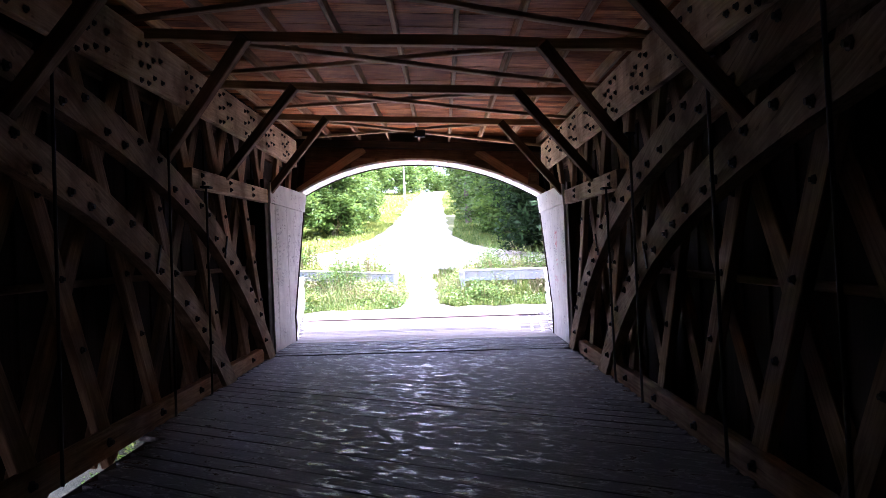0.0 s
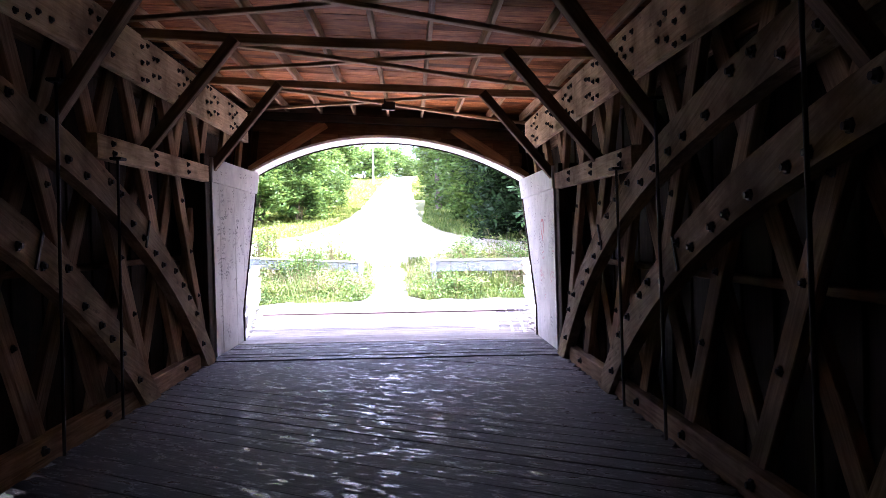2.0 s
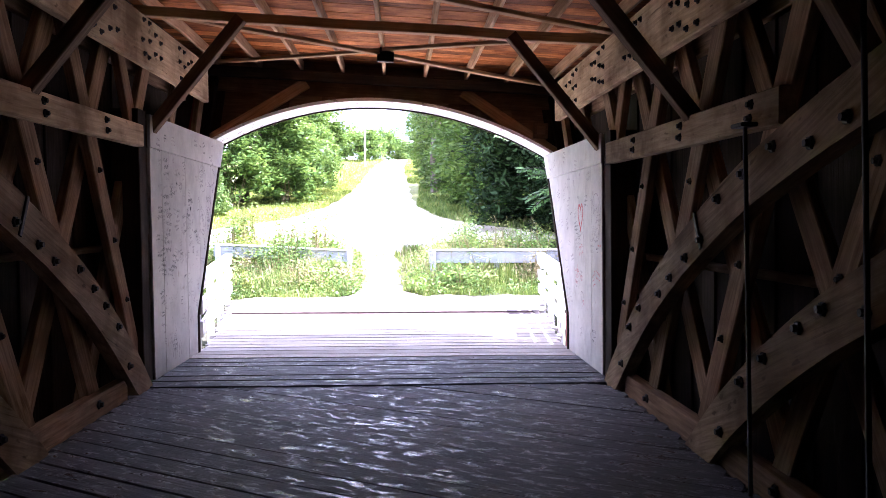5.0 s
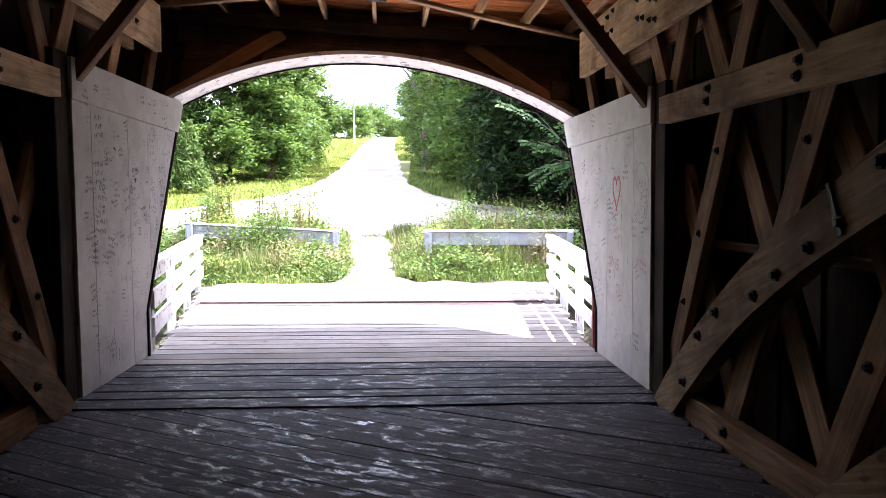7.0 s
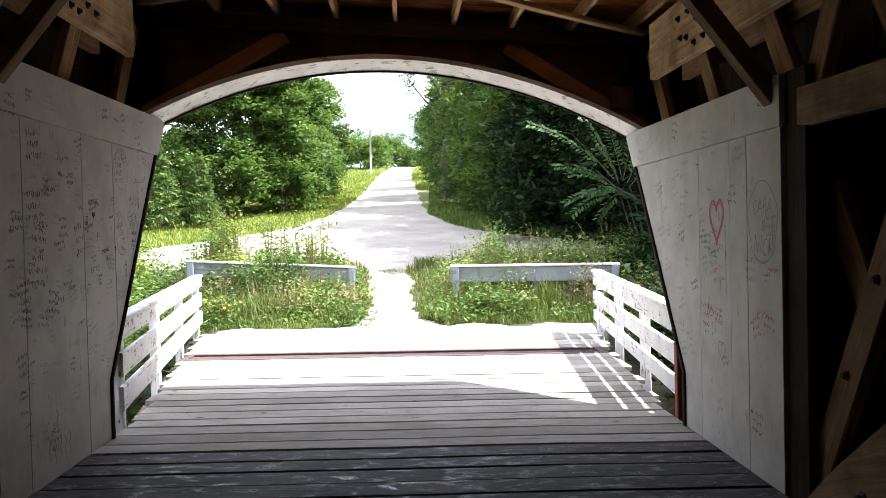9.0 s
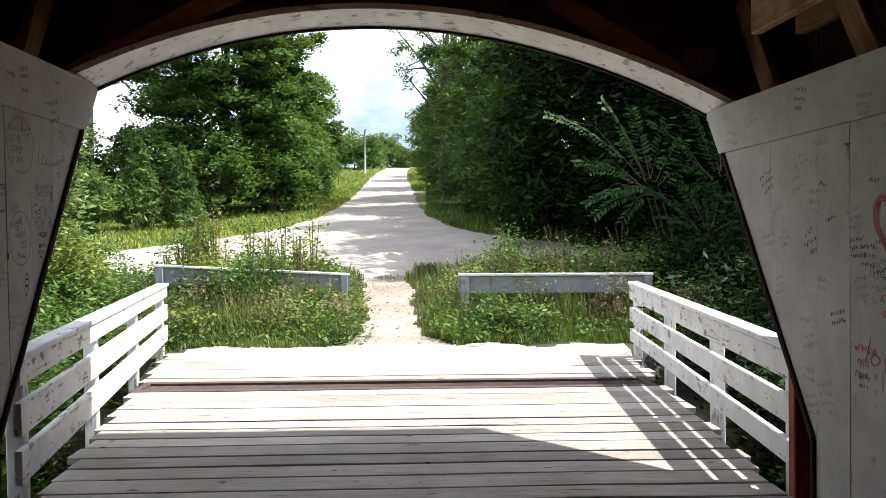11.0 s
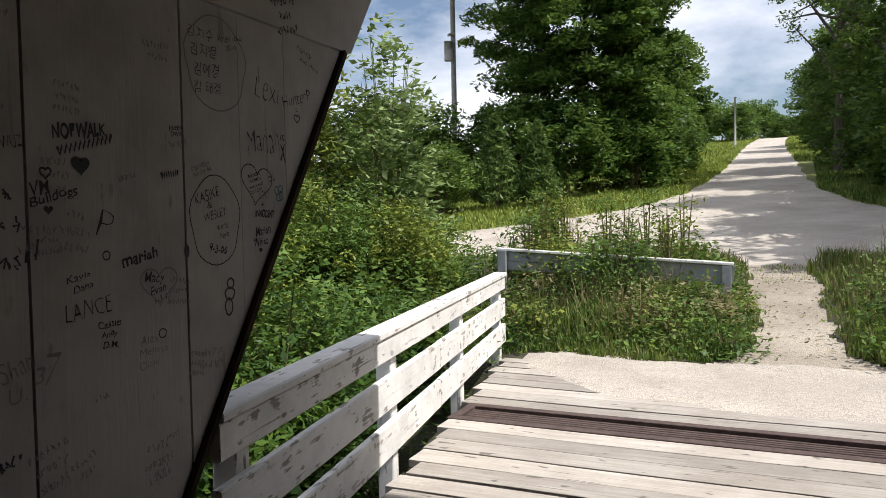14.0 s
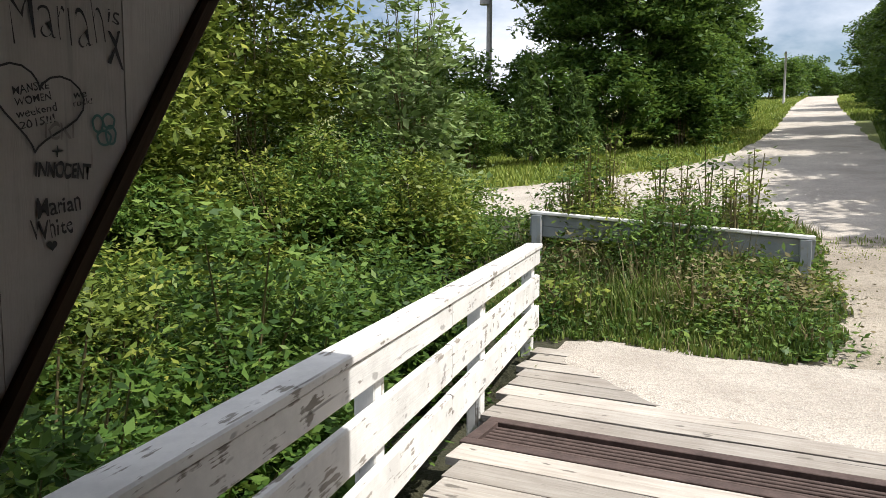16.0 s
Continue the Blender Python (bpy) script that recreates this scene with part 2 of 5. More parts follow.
# ground: gravel on the road and path, soil under the growth
def gravel_material(name, c1, c2, c3):
    m, n, l = nodes_of(name)
    b = n["Principled BSDF"]
    co = n.new("ShaderNodeTexCoord")
    f1 = noise_node(n, l, co.outputs["Object"], 0.7, 5.0, 0.6)
    v = n.new("ShaderNodeTexVoronoi")
    v.inputs["Scale"].default_value = 70.0
    l.new(co.outputs["Object"], v.inputs["Vector"])
    c = ramp(n, l, f1, [(0.35, c1), (0.65, c2)])
    bw = n.new("ShaderNodeRGBToBW")
    l.new(v.outputs["Color"], bw.inputs["Color"])
    c = mix(n, l, 0.42, c, mix(n, l, 1.0, c, ramp(n, l, bw.outputs["Val"], [(0.1, (0.35, 0.35, 0.36)), (0.8, (1.1, 1.08, 1.05))]), "MULTIPLY"))
    f2 = noise_node(n, l, co.outputs["Object"], 14.0, 4.0, 0.6)
    c = mix(n, l, ramp(n, l, f2, [(0.56, (0, 0, 0)), (0.7, (1, 1, 1))]), c, c3)
    l.new(c, b.inputs["Base Color"])
    b.inputs["Roughness"].default_value = 0.95
    bp = n.new("ShaderNodeBump")
    bp.inputs["Strength"].default_value, bp.inputs["Distance"].default_value = 0.6, 0.02
    l.new(v.outputs["Distance"], bp.inputs["Height"])
    l.new(bp.outputs["Normal"], b.inputs["Normal"])
    return m


M_GRAVEL = gravel_material("limestone_gravel", (0.43, 0.385, 0.33), (0.58, 0.53, 0.46), (0.35, 0.305, 0.255))
M_PATH = gravel_material("trodden_path", (0.30, 0.26, 0.205), (0.46, 0.405, 0.33), (0.20, 0.175, 0.12))
M_TURF = plain("verge_turf", (0.10, 0.13, 0.03), (0.21, 0.22, 0.065), rough=0.95, scale=1.5, bump=0.8, dist=0.05)
M_SOIL = plain("weedy_soil", (0.022, 0.026, 0.012), (0.06, 0.055, 0.028), rough=0.95, scale=2.0, bump=0.8, dist=0.05)

# ---- building helpers ----
PLACE = {}
rng = np.random.default_rng(7)


def thing(name, at, label, category, group="", kind=""):
    e = new(name)
    e.empty_display_size = 0.2
    e.matrix_basis = Matrix.Translation(at)
    PLACE[e.name] = e.matrix_basis.copy()
    return tagged(e, label, category, group, kind)


def hang(ob, m, parent):
    """Put ob at the world pose m, as a child of parent."""
    PLACE[ob.name] = m.copy()
    if parent is not None:
        ob.parent = parent
        ob.matrix_basis = PLACE[parent.name].inverted() @ m
    else:
        ob.matrix_basis = m
    return ob


def mesh_of(name, verts, faces, material, smooth=False):
    me = bpy.data.meshes.new(name)
    me.from_pydata([tuple(v) for v in verts], [], faces)
    me.materials.append(material)
    if smooth:
        me.polygons.foreach_set("use_smooth", [True] * len(me.polygons))
    me.update()
    return me


def fast_mesh(name, verts, faces, material):
    """Many faces of one size from arrays."""
    me = bpy.data.meshes.new(name)
    k = faces.shape[1]
    me.vertices.add(len(verts))
    me.vertices.foreach_set("co", np.ascontiguousarray(verts, dtype=np.float32).ravel())
    me.loops.add(faces.size)
    me.loops.foreach_set("vertex_index", np.ascontiguousarray(faces, dtype=np.int32).ravel())
    me.polygons.add(len(faces))
    me.polygons.foreach_set("loop_start", np.arange(0, faces.size, k, dtype=np.int32))
    me.materials.append(material)
    me.update(calc_edges=True)
    return me


def part(name, verts, faces, material, parent, label="", smooth=False, m=None):
    ob = new(name, mesh_of(name, verts, faces, material, smooth))
    hang(ob, m or Matrix.Identity(4), parent)
    return tagged(ob, label)


def axes(a, b, side):
    """The pose at the middle of a and b with x along them and y nearest to side."""
    a, b = Vector(a), Vector(b)
    x = (b - a).normalized()
    y = Vector(side)
    y = (y - y.dot(x) * x).normalized()
    z = x.cross(y)
    m = Matrix((x, y, z)).transposed().to_4x4()
    m.translation = (a + b) / 2
    return m, (b - a).length


BEAMS = {}


def beam_mesh(name, length, w, h, material, chamfer=0.008, wave=0.0):
    """A timber along x, w across y, h across z, with worn corners."""
    key = (name, round(length, 3), w, h, material.name, wave, chamfer)
    if key in BEAMS:
        return BEAMS[key]
    c = min(chamfer, w * 0.25, h * 0.25)
    prof = [(-w / 2 + c, -h / 2), (w / 2 - c, -h / 2), (w / 2, -h / 2 + c), (w / 2, h / 2 - c),
            (w / 2 - c, h / 2), (-w / 2 + c, h / 2), (-w / 2, h / 2 - c), (-w / 2, -h / 2 + c)]
    cuts = 2 if wave == 0 else max(2, int(length / 0.5))
    verts, faces = [], []
    for i in range(cuts):
        x = -length / 2 + length * i / (cuts - 1)
        dy = wave * (noise.noise((x * 0.9, w * 31, length)) if wave else 0)
        dz = wave * (noise.noise((x * 0.9, h * 57, length + 9)) if wave else 0)
        verts += [(x, y + dy, z + dz) for y, z in prof]
    for i in range(cuts - 1):
        for j in range(8):
            k = (j + 1) % 8
            faces.append((i * 8 + j, i * 8 + k, i * 8 + 8 + k, i * 8 + 8 + j))
    faces.append(tuple(range(7, -1, -1)))
    faces.append(tuple(range(8 * (cuts - 1), 8 * cuts)))
    me = mesh_of(name, verts, [f[::-1] for f in faces], material)
    BEAMS[key] = me
    return me


def beam(name, a, b, w, h, material, parent, side=(0, 0, 1), label="", wave=0.0, chamfer=0.008):
    """A timber from a to b (world places): w along side, h across it."""
    m, length = axes(a, b, side)
    ob = new(name, beam_mesh(name, length, w, h, material, chamfer, wave))
    hang(ob, m, parent)
    return tagged(ob, label)


def tube(name, pts, radii, material, parent, sides=7, label=""):
    """A round stem through pts."""
    verts, faces = [], []
    for i, (p, r) in enumerate(zip(pts, radii)):
        p = Vector(p)
        d = (Vector(pts[min(i + 1, len(pts) - 1)]) - Vector(pts[max(i - 1, 0)])).normalized()
        s = d.cross(Vector((0.3, 0.9, 0.2))).normalized()
        t = d.cross(s)
        for j in range(sides):
            a = 2 * math.pi * j / sides
            verts.append(p + r * (math.cos(a) * s + math.sin(a) * t))
    for i in range(len(pts) - 1):
        for j in range(sides):
            k = (j + 1) % sides
            faces.append((i * sides + j, i * sides + k, (i + 1) * sides + k, (i + 1) * sides + j))
    faces.append(tuple(range(sides)))
    faces.append(tuple(range(len(verts) - 1, len(verts) - sides - 1, -1)))
    return part(name, verts, faces, material, parent, label, smooth=True)


# ---- the bridge's own measure: u across, v along, z up; it has sunk to one side and sags inwards ----
TURN = radians(1.8)
COS, SIN = math.cos(TURN), math.sin(TURN)


def P(u, v, z):
    zz = z * (1 - 0.006 * min(max(13.0 - v, 0.0), 8.0)) if z > 0 else z
    zz -= u * (0.012 + 0.014 * z)
    return Vector((u * COS - (v - 13.0) * SIN, 13.0 + u * SIN + (v - 13.0) * COS, zz))


ACROSS = Vector((COS, SIN, 0))
ALONG = Vector((-SIN, COS, 0))
UP = Vector((0, 0, 1))
V0 = -9.0                       # added closed end behind
FRONT0, KNEE, RAKE = 14.68, 0.45, 0.68      # front: upright to the knee, then leaning out


def front(z):
    return FRONT0 + RAKE * max(0.0, z - KNEE)


# ---- truss sides ----
def bolt_mesh():
    verts, faces = [], []
    for k, (r, d) in enumerate(((0.034, 0.0), (0.030, 0.012), (0.020, 0.014), (0.017, 0.032))):
        for j in range(6):
            a = math.pi * j / 3
            verts.append((d, r * math.cos(a), r * math.sin(a)))
    for k in range(3):
        for j in range(6):
            i = (j + 1) % 6
            faces.append((k * 6 + j, k * 6 + i, k * 6 + 6 + i, k * 6 + 6 + j))
    faces.append(tuple(range(18, 24)))
    return mesh_of("bolt", verts, faces, M_IRON)


BOLT = bolt_mesh()


def bolt(p, inward, parent, s=1.0):
    x = Vector(inward).normalized()
    z = UP
    y = z.cross(x).normalized()
    m = Matrix((x, y, x.cross(y))).transposed().to_4x4()
    m = m @ Matrix.Diagonal((s, s, s, 1))
    m.translation = p
    return hang(new("bolt", BOLT), m, parent)


def arch_z(s, a):
    return a * (1 - math.exp(-s / 3.4))


def truss(sgn):
    t = thing("lattice_truss", P(sgn * 2.4, 4, 0), "weathered timber lattice truss with plank arches and bolts", "truss", "trusses of the bridge")
    inward = -sgn * ACROSS
    # lattice, two layers
    for k in range(-19, 4):
        for depth, slope, base, nm in ((2.42, -0.50, 12.13, "lattice_plank"), (2.53, 0.58, 12.60, "lattice_plank")):
            vm = base + 1.15 * k
            z0, z1 = -0.12, 3.5
            va, vb = vm + slope * (z0 - 1.5), vm + slope * (z1 - 1.5)
            if min(va, vb) < V0 + 0.2 or va > 14.3 or vb > 16.2:
                continue
            j = 0.02 * math.sin(k * 12.9 + depth * 7)
            beam(nm, P(sgn * depth, va + j, z0), P(sgn * depth, vb - j, z1), 0.075, 0.20 + 0.02 * math.sin(k * 5.1), M_TRUSS, t, side=inward)
    # chords
    top = beam("top_chord", P(sgn * 2.34, V0, 3.32), P(sgn * 2.34, 15.45, 3.32), 0.075, 0.50, M_CHORD, t, side=inward, label="pale top chord with bolt clusters")
    beam("top_chord_back", P(sgn * 2.62, V0, 3.32), P(sgn * 2.62, 15.4, 3.32), 0.075, 0.50, M_TRUSS, t, side=inward)
    mid = beam("middle_chord", P(sgn * 2.325, 9.15, 2.37), P(sgn * 2.325, 12.74, 2.37), 0.10, 0.21, M_CHORD, t, side=inward)
    low = beam("bottom_chord", P(sgn * 2.36, V0, 0.07), P(sgn * 2.36, 12.2, 0.07), 0.11, 0.20, M_TRUSS, t, side=inward)
    for k in range(-12, 4):
        v = 13.1 + 1.25 * k
        for i in range(10):
            r = random.random
            if V0 < v < 15.2:
                bolt(P(sgn * 2.302, v + (i % 4) * 0.17 + 0.07 * r() - 0.25, 3.13 + (i // 2) * 0.083 + 0.05 * r()), inward, top, 0.85)
    for k in range(-9, 8):
        v = 12.13 + 1.15 * k
        if V0 < v < 12.5:
            if v > 9.7:
                bolt(P(sgn * 2.275, v - 0.35, 2.415), inward, mid)
                bolt(P(sgn * 2.275, v - 0.33, 2.33), inward, mid)
            bolt(P(sgn * 2.305, v - 0.6, 0.09), inward, low, 1.2)
            for z in (0.85, 1.4, 2.0):
                bolt(P(sgn * 2.382, v - 0.5 * (z - 1.5), z), inward, t, 0.9)
    # two plank arches
    for foot, a, x in ((12.74, 3.4, 2.31), (10.5, 3.2, 2.31)):
        verts, faces = [], []
        n = 46
        for i in range(n):
            s = 0.0 + 14.5 * (i / (n - 1)) ** 1.3
            z = arch_z(s, a)
            dz = a / 3.4 * math.exp(-s / 3.4)
            L = math.hypot(1, dz)
            nv, nz = -dz / L, -1 / L                # towards the hollow side
            thick = 0.30
            rag = 0.012 * noise.noise((s * 2.3, foot, a))
            for tt, xx in ((rag, x - 0.06), (thick + rag, x - 0.06), (thick + rag, x + 0.06), (rag, x + 0.06)):
                vv, z2 = foot - s + nv * tt, z + nz * tt
                if z2 < -0.06:
                    z2 = -0.06
                verts.append(P(sgn * xx, vv, z2))
        for i in range(n - 1):
            for j in range(4):
                k = (j + 1) % 4
                f = (i * 4 + j, i * 4 + k, i * 4 + 4 + k, i * 4 + 4 + j)
                faces.append(f if sgn > 0 else f[::-1])
        faces += [(0, 1, 2, 3), tuple(range(4 * n - 1, 4 * n - 5, -1))]
        m, _ = axes(P(sgn * x, foot, 0), P(sgn * x, foot - 6, 2.6), inward)
        inv = m.inverted()
        arch = part("arch", [inv @ q for q in verts], faces, M_ARCH, t, "curved arch of bolted planks with split end", m=m)
        s = 0.5
        while s < 10:
            z = arch_z(s, a)
            dz = a / 3.4 * math.exp(-s / 3.4)
            L = math.hypot(1, dz)
            tt = 0.08 if int(s * 100) % 2 else 0.22
            bolt(P(sgn * (x - 0.06), foot - s - dz / L * tt, z - tt / L), inward, arch, 1.15)
            s += 0.22 + 0.25 * random.random()
        # iron strap across the arch
        s = 2.45
        z = arch_z(s, a)
        dz = a / 3.4 * math.exp(-s / 3.4)
        L = math.hypot(1, dz)
        beam("iron_strap", P(sgn * (x - 0.068), foot - s, z), P(sgn * (x - 0.068), foot - s - dz / L * 0.28, z - 0.28 / L), 0.016, 0.035, M_IRON, t, side=inward)
    # iron rods with washers
    for v, zt in ((9.35, 2.28), (8.2, 2.75), (6.0, 3.0), (4.4, 3.0), (2.6, 3.0)):
        tube("iron_rod", [P(sgn * 2.215, v + 0.08, zt), P(sgn * 2.215, v, 0.02)], [0.013, 0.013], M_IRON, t, 6)
        beam("washer_plate", P(sgn * 2.215, v + 0.02, zt), P(sgn * 2.215, v + 0.16, zt), 0.10, 0.025, M_IRON, t, side=inward)
    return t


TRUSS_L, TRUSS_R = truss(-1), truss(1)

# ---- roof frame: ties, knee braces, cross slats, joists ----
frame_roof = thing("roof_frame", P(0, 4, 3.5), "brown timber ties, knee braces and crossed slats under the roof", "roof frame")
TIES = [13.05, 10.45, 8.05, 5.6, 3.1, 0.6, -1.9, -4.4, -6.9]
KNEE_OUT = {8.05: 0.4}            # one knee leans along the bridge
for v in TIES:
    beam("tie_beam", P(-2.62, v, 3.60), P(2.62, v, 3.60), 0.10, 0.10, M_BRACE, frame_roof, wave=0.02)
for v in TIES:
    for sgn in (-1, 1):
        beam("knee_brace", P(sgn * 2.42, v + KNEE_OUT.get(v, 0.08), 2.36), P(sgn * 1.36, v - 0.08, 3.58), 0.115, 0.11, M_KNEE, frame_roof, side=ALONG, label="dark brown knee brace")
bays = list(zip([16.2] + TIES[:-1], TIES))
for v1, v0 in bays:
    beam("cross_slat", P(-2.45, v0 + 0.1, 3.655), P(2.45, v1 - 0.12, 3.655), 0.045, 0.085, M_BRACE, frame_roof, side=UP, wave=0.02)
    beam("cross_slat", P(2.45, v0 + 0.1, 3.70), P(-2.45, v1 - 0.12, 3.70), 0.045, 0.085, M_BRACE, frame_roof, side=UP, wave=0.02)
for k in range(9):
    u = -2.4 + 0.6 * k
    beam("joist", P(u, V0, 3.83), P(u, 16.6, 3.83), 0.15, 0.045, M_BRACE, frame_roof, side=UP, wave=0.015)
lamp_box = thing("junction_box", P(0.05, 14.6, 3.6), "small dark metal box where the roof slats cross", "box")
beam("case", P(-0.05, 14.6, 3.62), P(0.15, 14.6, 3.62), 0.12, 0.08, M_IRON, lamp_box)
beam("cover", P(-0.02, 14.6, 3.70), P(0.12, 14.6, 3.70), 0.06, 0.09, M_IRON, lamp_box)

# ceiling: boards laid across, in one mesh
verts, faces = [], []
v = V0
while v < 16.71:
    w = 0.17 + 0.10 * random.random()
    d = 0.006 * random.random()
    for q in ((-3.05, v + 0.003), (3.05, v + 0.003), (3.05, min(v + w - 0.006, 16.71)), (-3.05, min(v + w - 0.006, 16.71))):
        verts.append(P(q[0], q[1], 3.915 + d))
    for q in ((-3.05, v), (3.05, v), (3.05, min(v + w, 16.71)), (-3.05, min(v + w, 16.71))):
        verts.append(P(q[0], q[1], 3.945 + d))
    k = len(verts) - 8
    faces += [(k, k + 1, k + 2, k + 3), (k + 7, k + 6, k + 5, k + 4), (k, k + 4, k + 5, k + 1), (k + 1, k + 5, k + 6, k + 2), (k + 2, k + 6, k + 7, k + 3), (k + 3, k + 7, k + 4, k)]
    v += w
ceil_ob = part("ceiling", verts, [f[::-1] for f in faces], M_ROOF, None)
tagged(ceil_ob, "reddish-brown roof boards laid across the bridge", "ceiling", kind="structure")
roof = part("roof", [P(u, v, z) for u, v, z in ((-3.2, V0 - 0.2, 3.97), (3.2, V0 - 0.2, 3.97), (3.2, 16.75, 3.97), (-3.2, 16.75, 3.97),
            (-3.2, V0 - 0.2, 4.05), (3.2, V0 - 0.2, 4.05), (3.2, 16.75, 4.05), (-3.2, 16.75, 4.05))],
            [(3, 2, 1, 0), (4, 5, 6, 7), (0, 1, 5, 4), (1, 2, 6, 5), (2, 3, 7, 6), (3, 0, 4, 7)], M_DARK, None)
tagged(roof, "dark flat roof deck over the bridge", "roof", kind="structure")

def slab(name, pts, u0, u1, material, parent, label=""):
    """An upright board of outline pts (v, z) between u0 and u1; its grain runs up."""
    c = P((u0 + u1) / 2, sum(p[0] for p in pts) / len(pts), sum(p[1] for p in pts) / len(pts))
    m = Matrix((UP, ACROSS, ALONG)).transposed().to_4x4()
    m.translation = c
    inv = m.inverted()
    n = len(pts)
    vs = [inv @ P(u0, v, z) for v, z in pts] + [inv @ P(u1, v, z) for v, z in pts]
    fs = [tuple(range(n)), tuple(range(2 * n - 1, n - 1, -1))] + [(i, (i + 1) % n, n + (i + 1) % n, n + i) for i in range(n)]
    ob = part(name, vs, fs, material, parent, label, m=m)
    bm = bmesh.new()
    bm.from_mesh(ob.data)
    bmesh.ops.recalc_face_normals(bm, faces=bm.faces)
    bm.to_mesh(ob.data)
    bm.free()
    return ob


# ---- siding walls, each board by itself ----
for sgn, nm in ((-1, "wall_west"), (1, "wall_east")):
    w_ob = thing(nm, P(sgn * 2.8, 4, 0), "dark vertical board siding with red front edge", "wall", kind="structure")
    v = V0
    while v < 16.6:
        w = 0.26
        zlo = (-0.5 if sgn > 0 else -0.2) if v + w < FRONT0 else (v + w - FRONT0) / RAKE + KNEE
        zhi = 3.95
        if v + w >= FRONT0:
            lo = lambda q: -0.2 if q < FRONT0 else KNEE + (q - FRONT0) / RAKE
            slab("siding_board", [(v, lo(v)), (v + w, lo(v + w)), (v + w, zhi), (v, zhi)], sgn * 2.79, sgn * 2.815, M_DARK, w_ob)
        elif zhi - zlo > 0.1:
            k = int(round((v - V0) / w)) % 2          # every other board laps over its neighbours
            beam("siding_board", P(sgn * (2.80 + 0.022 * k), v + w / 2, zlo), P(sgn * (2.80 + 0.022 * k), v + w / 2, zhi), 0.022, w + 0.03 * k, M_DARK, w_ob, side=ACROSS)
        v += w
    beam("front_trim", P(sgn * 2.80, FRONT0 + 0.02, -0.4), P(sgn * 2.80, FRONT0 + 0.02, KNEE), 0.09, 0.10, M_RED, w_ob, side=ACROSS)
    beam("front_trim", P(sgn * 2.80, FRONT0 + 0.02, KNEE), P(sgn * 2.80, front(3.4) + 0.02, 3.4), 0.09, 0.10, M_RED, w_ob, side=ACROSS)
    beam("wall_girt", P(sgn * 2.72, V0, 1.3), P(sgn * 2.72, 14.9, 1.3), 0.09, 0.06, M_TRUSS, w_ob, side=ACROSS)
    # hidden planks added to keep light from below out of the bridge
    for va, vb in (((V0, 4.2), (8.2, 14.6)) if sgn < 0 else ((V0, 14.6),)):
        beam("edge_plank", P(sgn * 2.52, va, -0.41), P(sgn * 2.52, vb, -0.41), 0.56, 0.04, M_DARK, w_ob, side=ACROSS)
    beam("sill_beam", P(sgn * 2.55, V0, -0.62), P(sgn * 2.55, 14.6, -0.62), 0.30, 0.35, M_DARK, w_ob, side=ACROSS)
# unseen wall added to cut the bridge short and close it off
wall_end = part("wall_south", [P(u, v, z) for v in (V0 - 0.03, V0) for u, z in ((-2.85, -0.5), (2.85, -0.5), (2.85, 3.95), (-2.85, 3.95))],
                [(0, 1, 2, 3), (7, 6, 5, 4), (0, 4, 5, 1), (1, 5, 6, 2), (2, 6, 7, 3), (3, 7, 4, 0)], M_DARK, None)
tagged(wall_end, "dark plain boarding added to close off the bridge behind", "wall", kind="structure")

# ---- portal ----
portal = thing("portal", P(0, 16.2, 2.6), "boarded portal head with a white-edged arch and dark braces", "portal", kind="structure")
SPRING, RISE, HALF = 2.53, 0.765, 2.42


def arch_edge(u):
    r = (HALF * HALF + RISE * RISE) / (2 * RISE)
    return SPRING + RISE - r + math.sqrt(max(r * r - u * u, 0))


def arch_strip(name, u0, u1, z_lo, z_hi, d0, d1, material, n, label=""):
    """A band in the raking front between two edges, d0 to d1 thick along the bridge."""
    vs, fs = [], []
    for i in range(n + 1):
        u = u0 + (u1 - u0) * i / n
        for z, d in ((z_lo(u), d0), (z_hi(u), d0), (z_hi(u), d1), (z_lo(u), d1)):
            vs.append(P(u, front(z) + d, z))
    for i in range(n):
        for j in range(4):
            k = (j + 1) % 4
            fs.append((i * 4 + j, i * 4 + k, i * 4 + 4 + k, i * 4 + 4 + j))
    fs += [(3, 2, 1, 0), tuple(range(4 * n, 4 * n + 4))]
    return part(name, vs, fs, material, portal, label)


for k in range(12):            # head boards stand side by side above the arch
    ua = -2.82 + k * 0.47
    arch_strip("head_board", ua, ua + 0.47, lambda u: (arch_edge(u) + 0.03 if abs(u) < HALF else 2.3), lambda u: 3.42, 0.001 * (k % 2), 0.03, M_HEAD, 6)
beam("fascia_board", P(-2.9, 16.725, 3.675), P(2.9, 16.725, 3.675), 0.03, 0.56, M_HEAD, portal, side=ALONG)
vs, fs = [], []
for i in range(49):
    u = -HALF + 2 * HALF * i / 48
    z = arch_edge(u)
    for dv, dz in ((-0.27, 0.055), (0.05, -0.005), (0.05, 0.035), (-0.27, 0.10)):
        vs.append(P(u, front(z) + dv, z + dz))
for i in range(48):
    for j in range(4):
        k = (j + 1) % 4
        fs.append((i * 4 + k, i * 4 + j, i * 4 + 4 + j, i * 4 + 4 + k))
fs += [(0, 1, 2, 3), (195, 194, 193, 192)]
part("arch_trim", vs, fs, M_WHITE, portal, "white painted arch edge")
arch_strip("arch_lip", -HALF, HALF, lambda u: arch_edge(u) - 0.02, lambda u: arch_edge(u) + 0.03, 0.032, 0.06, M_DARK, 40)
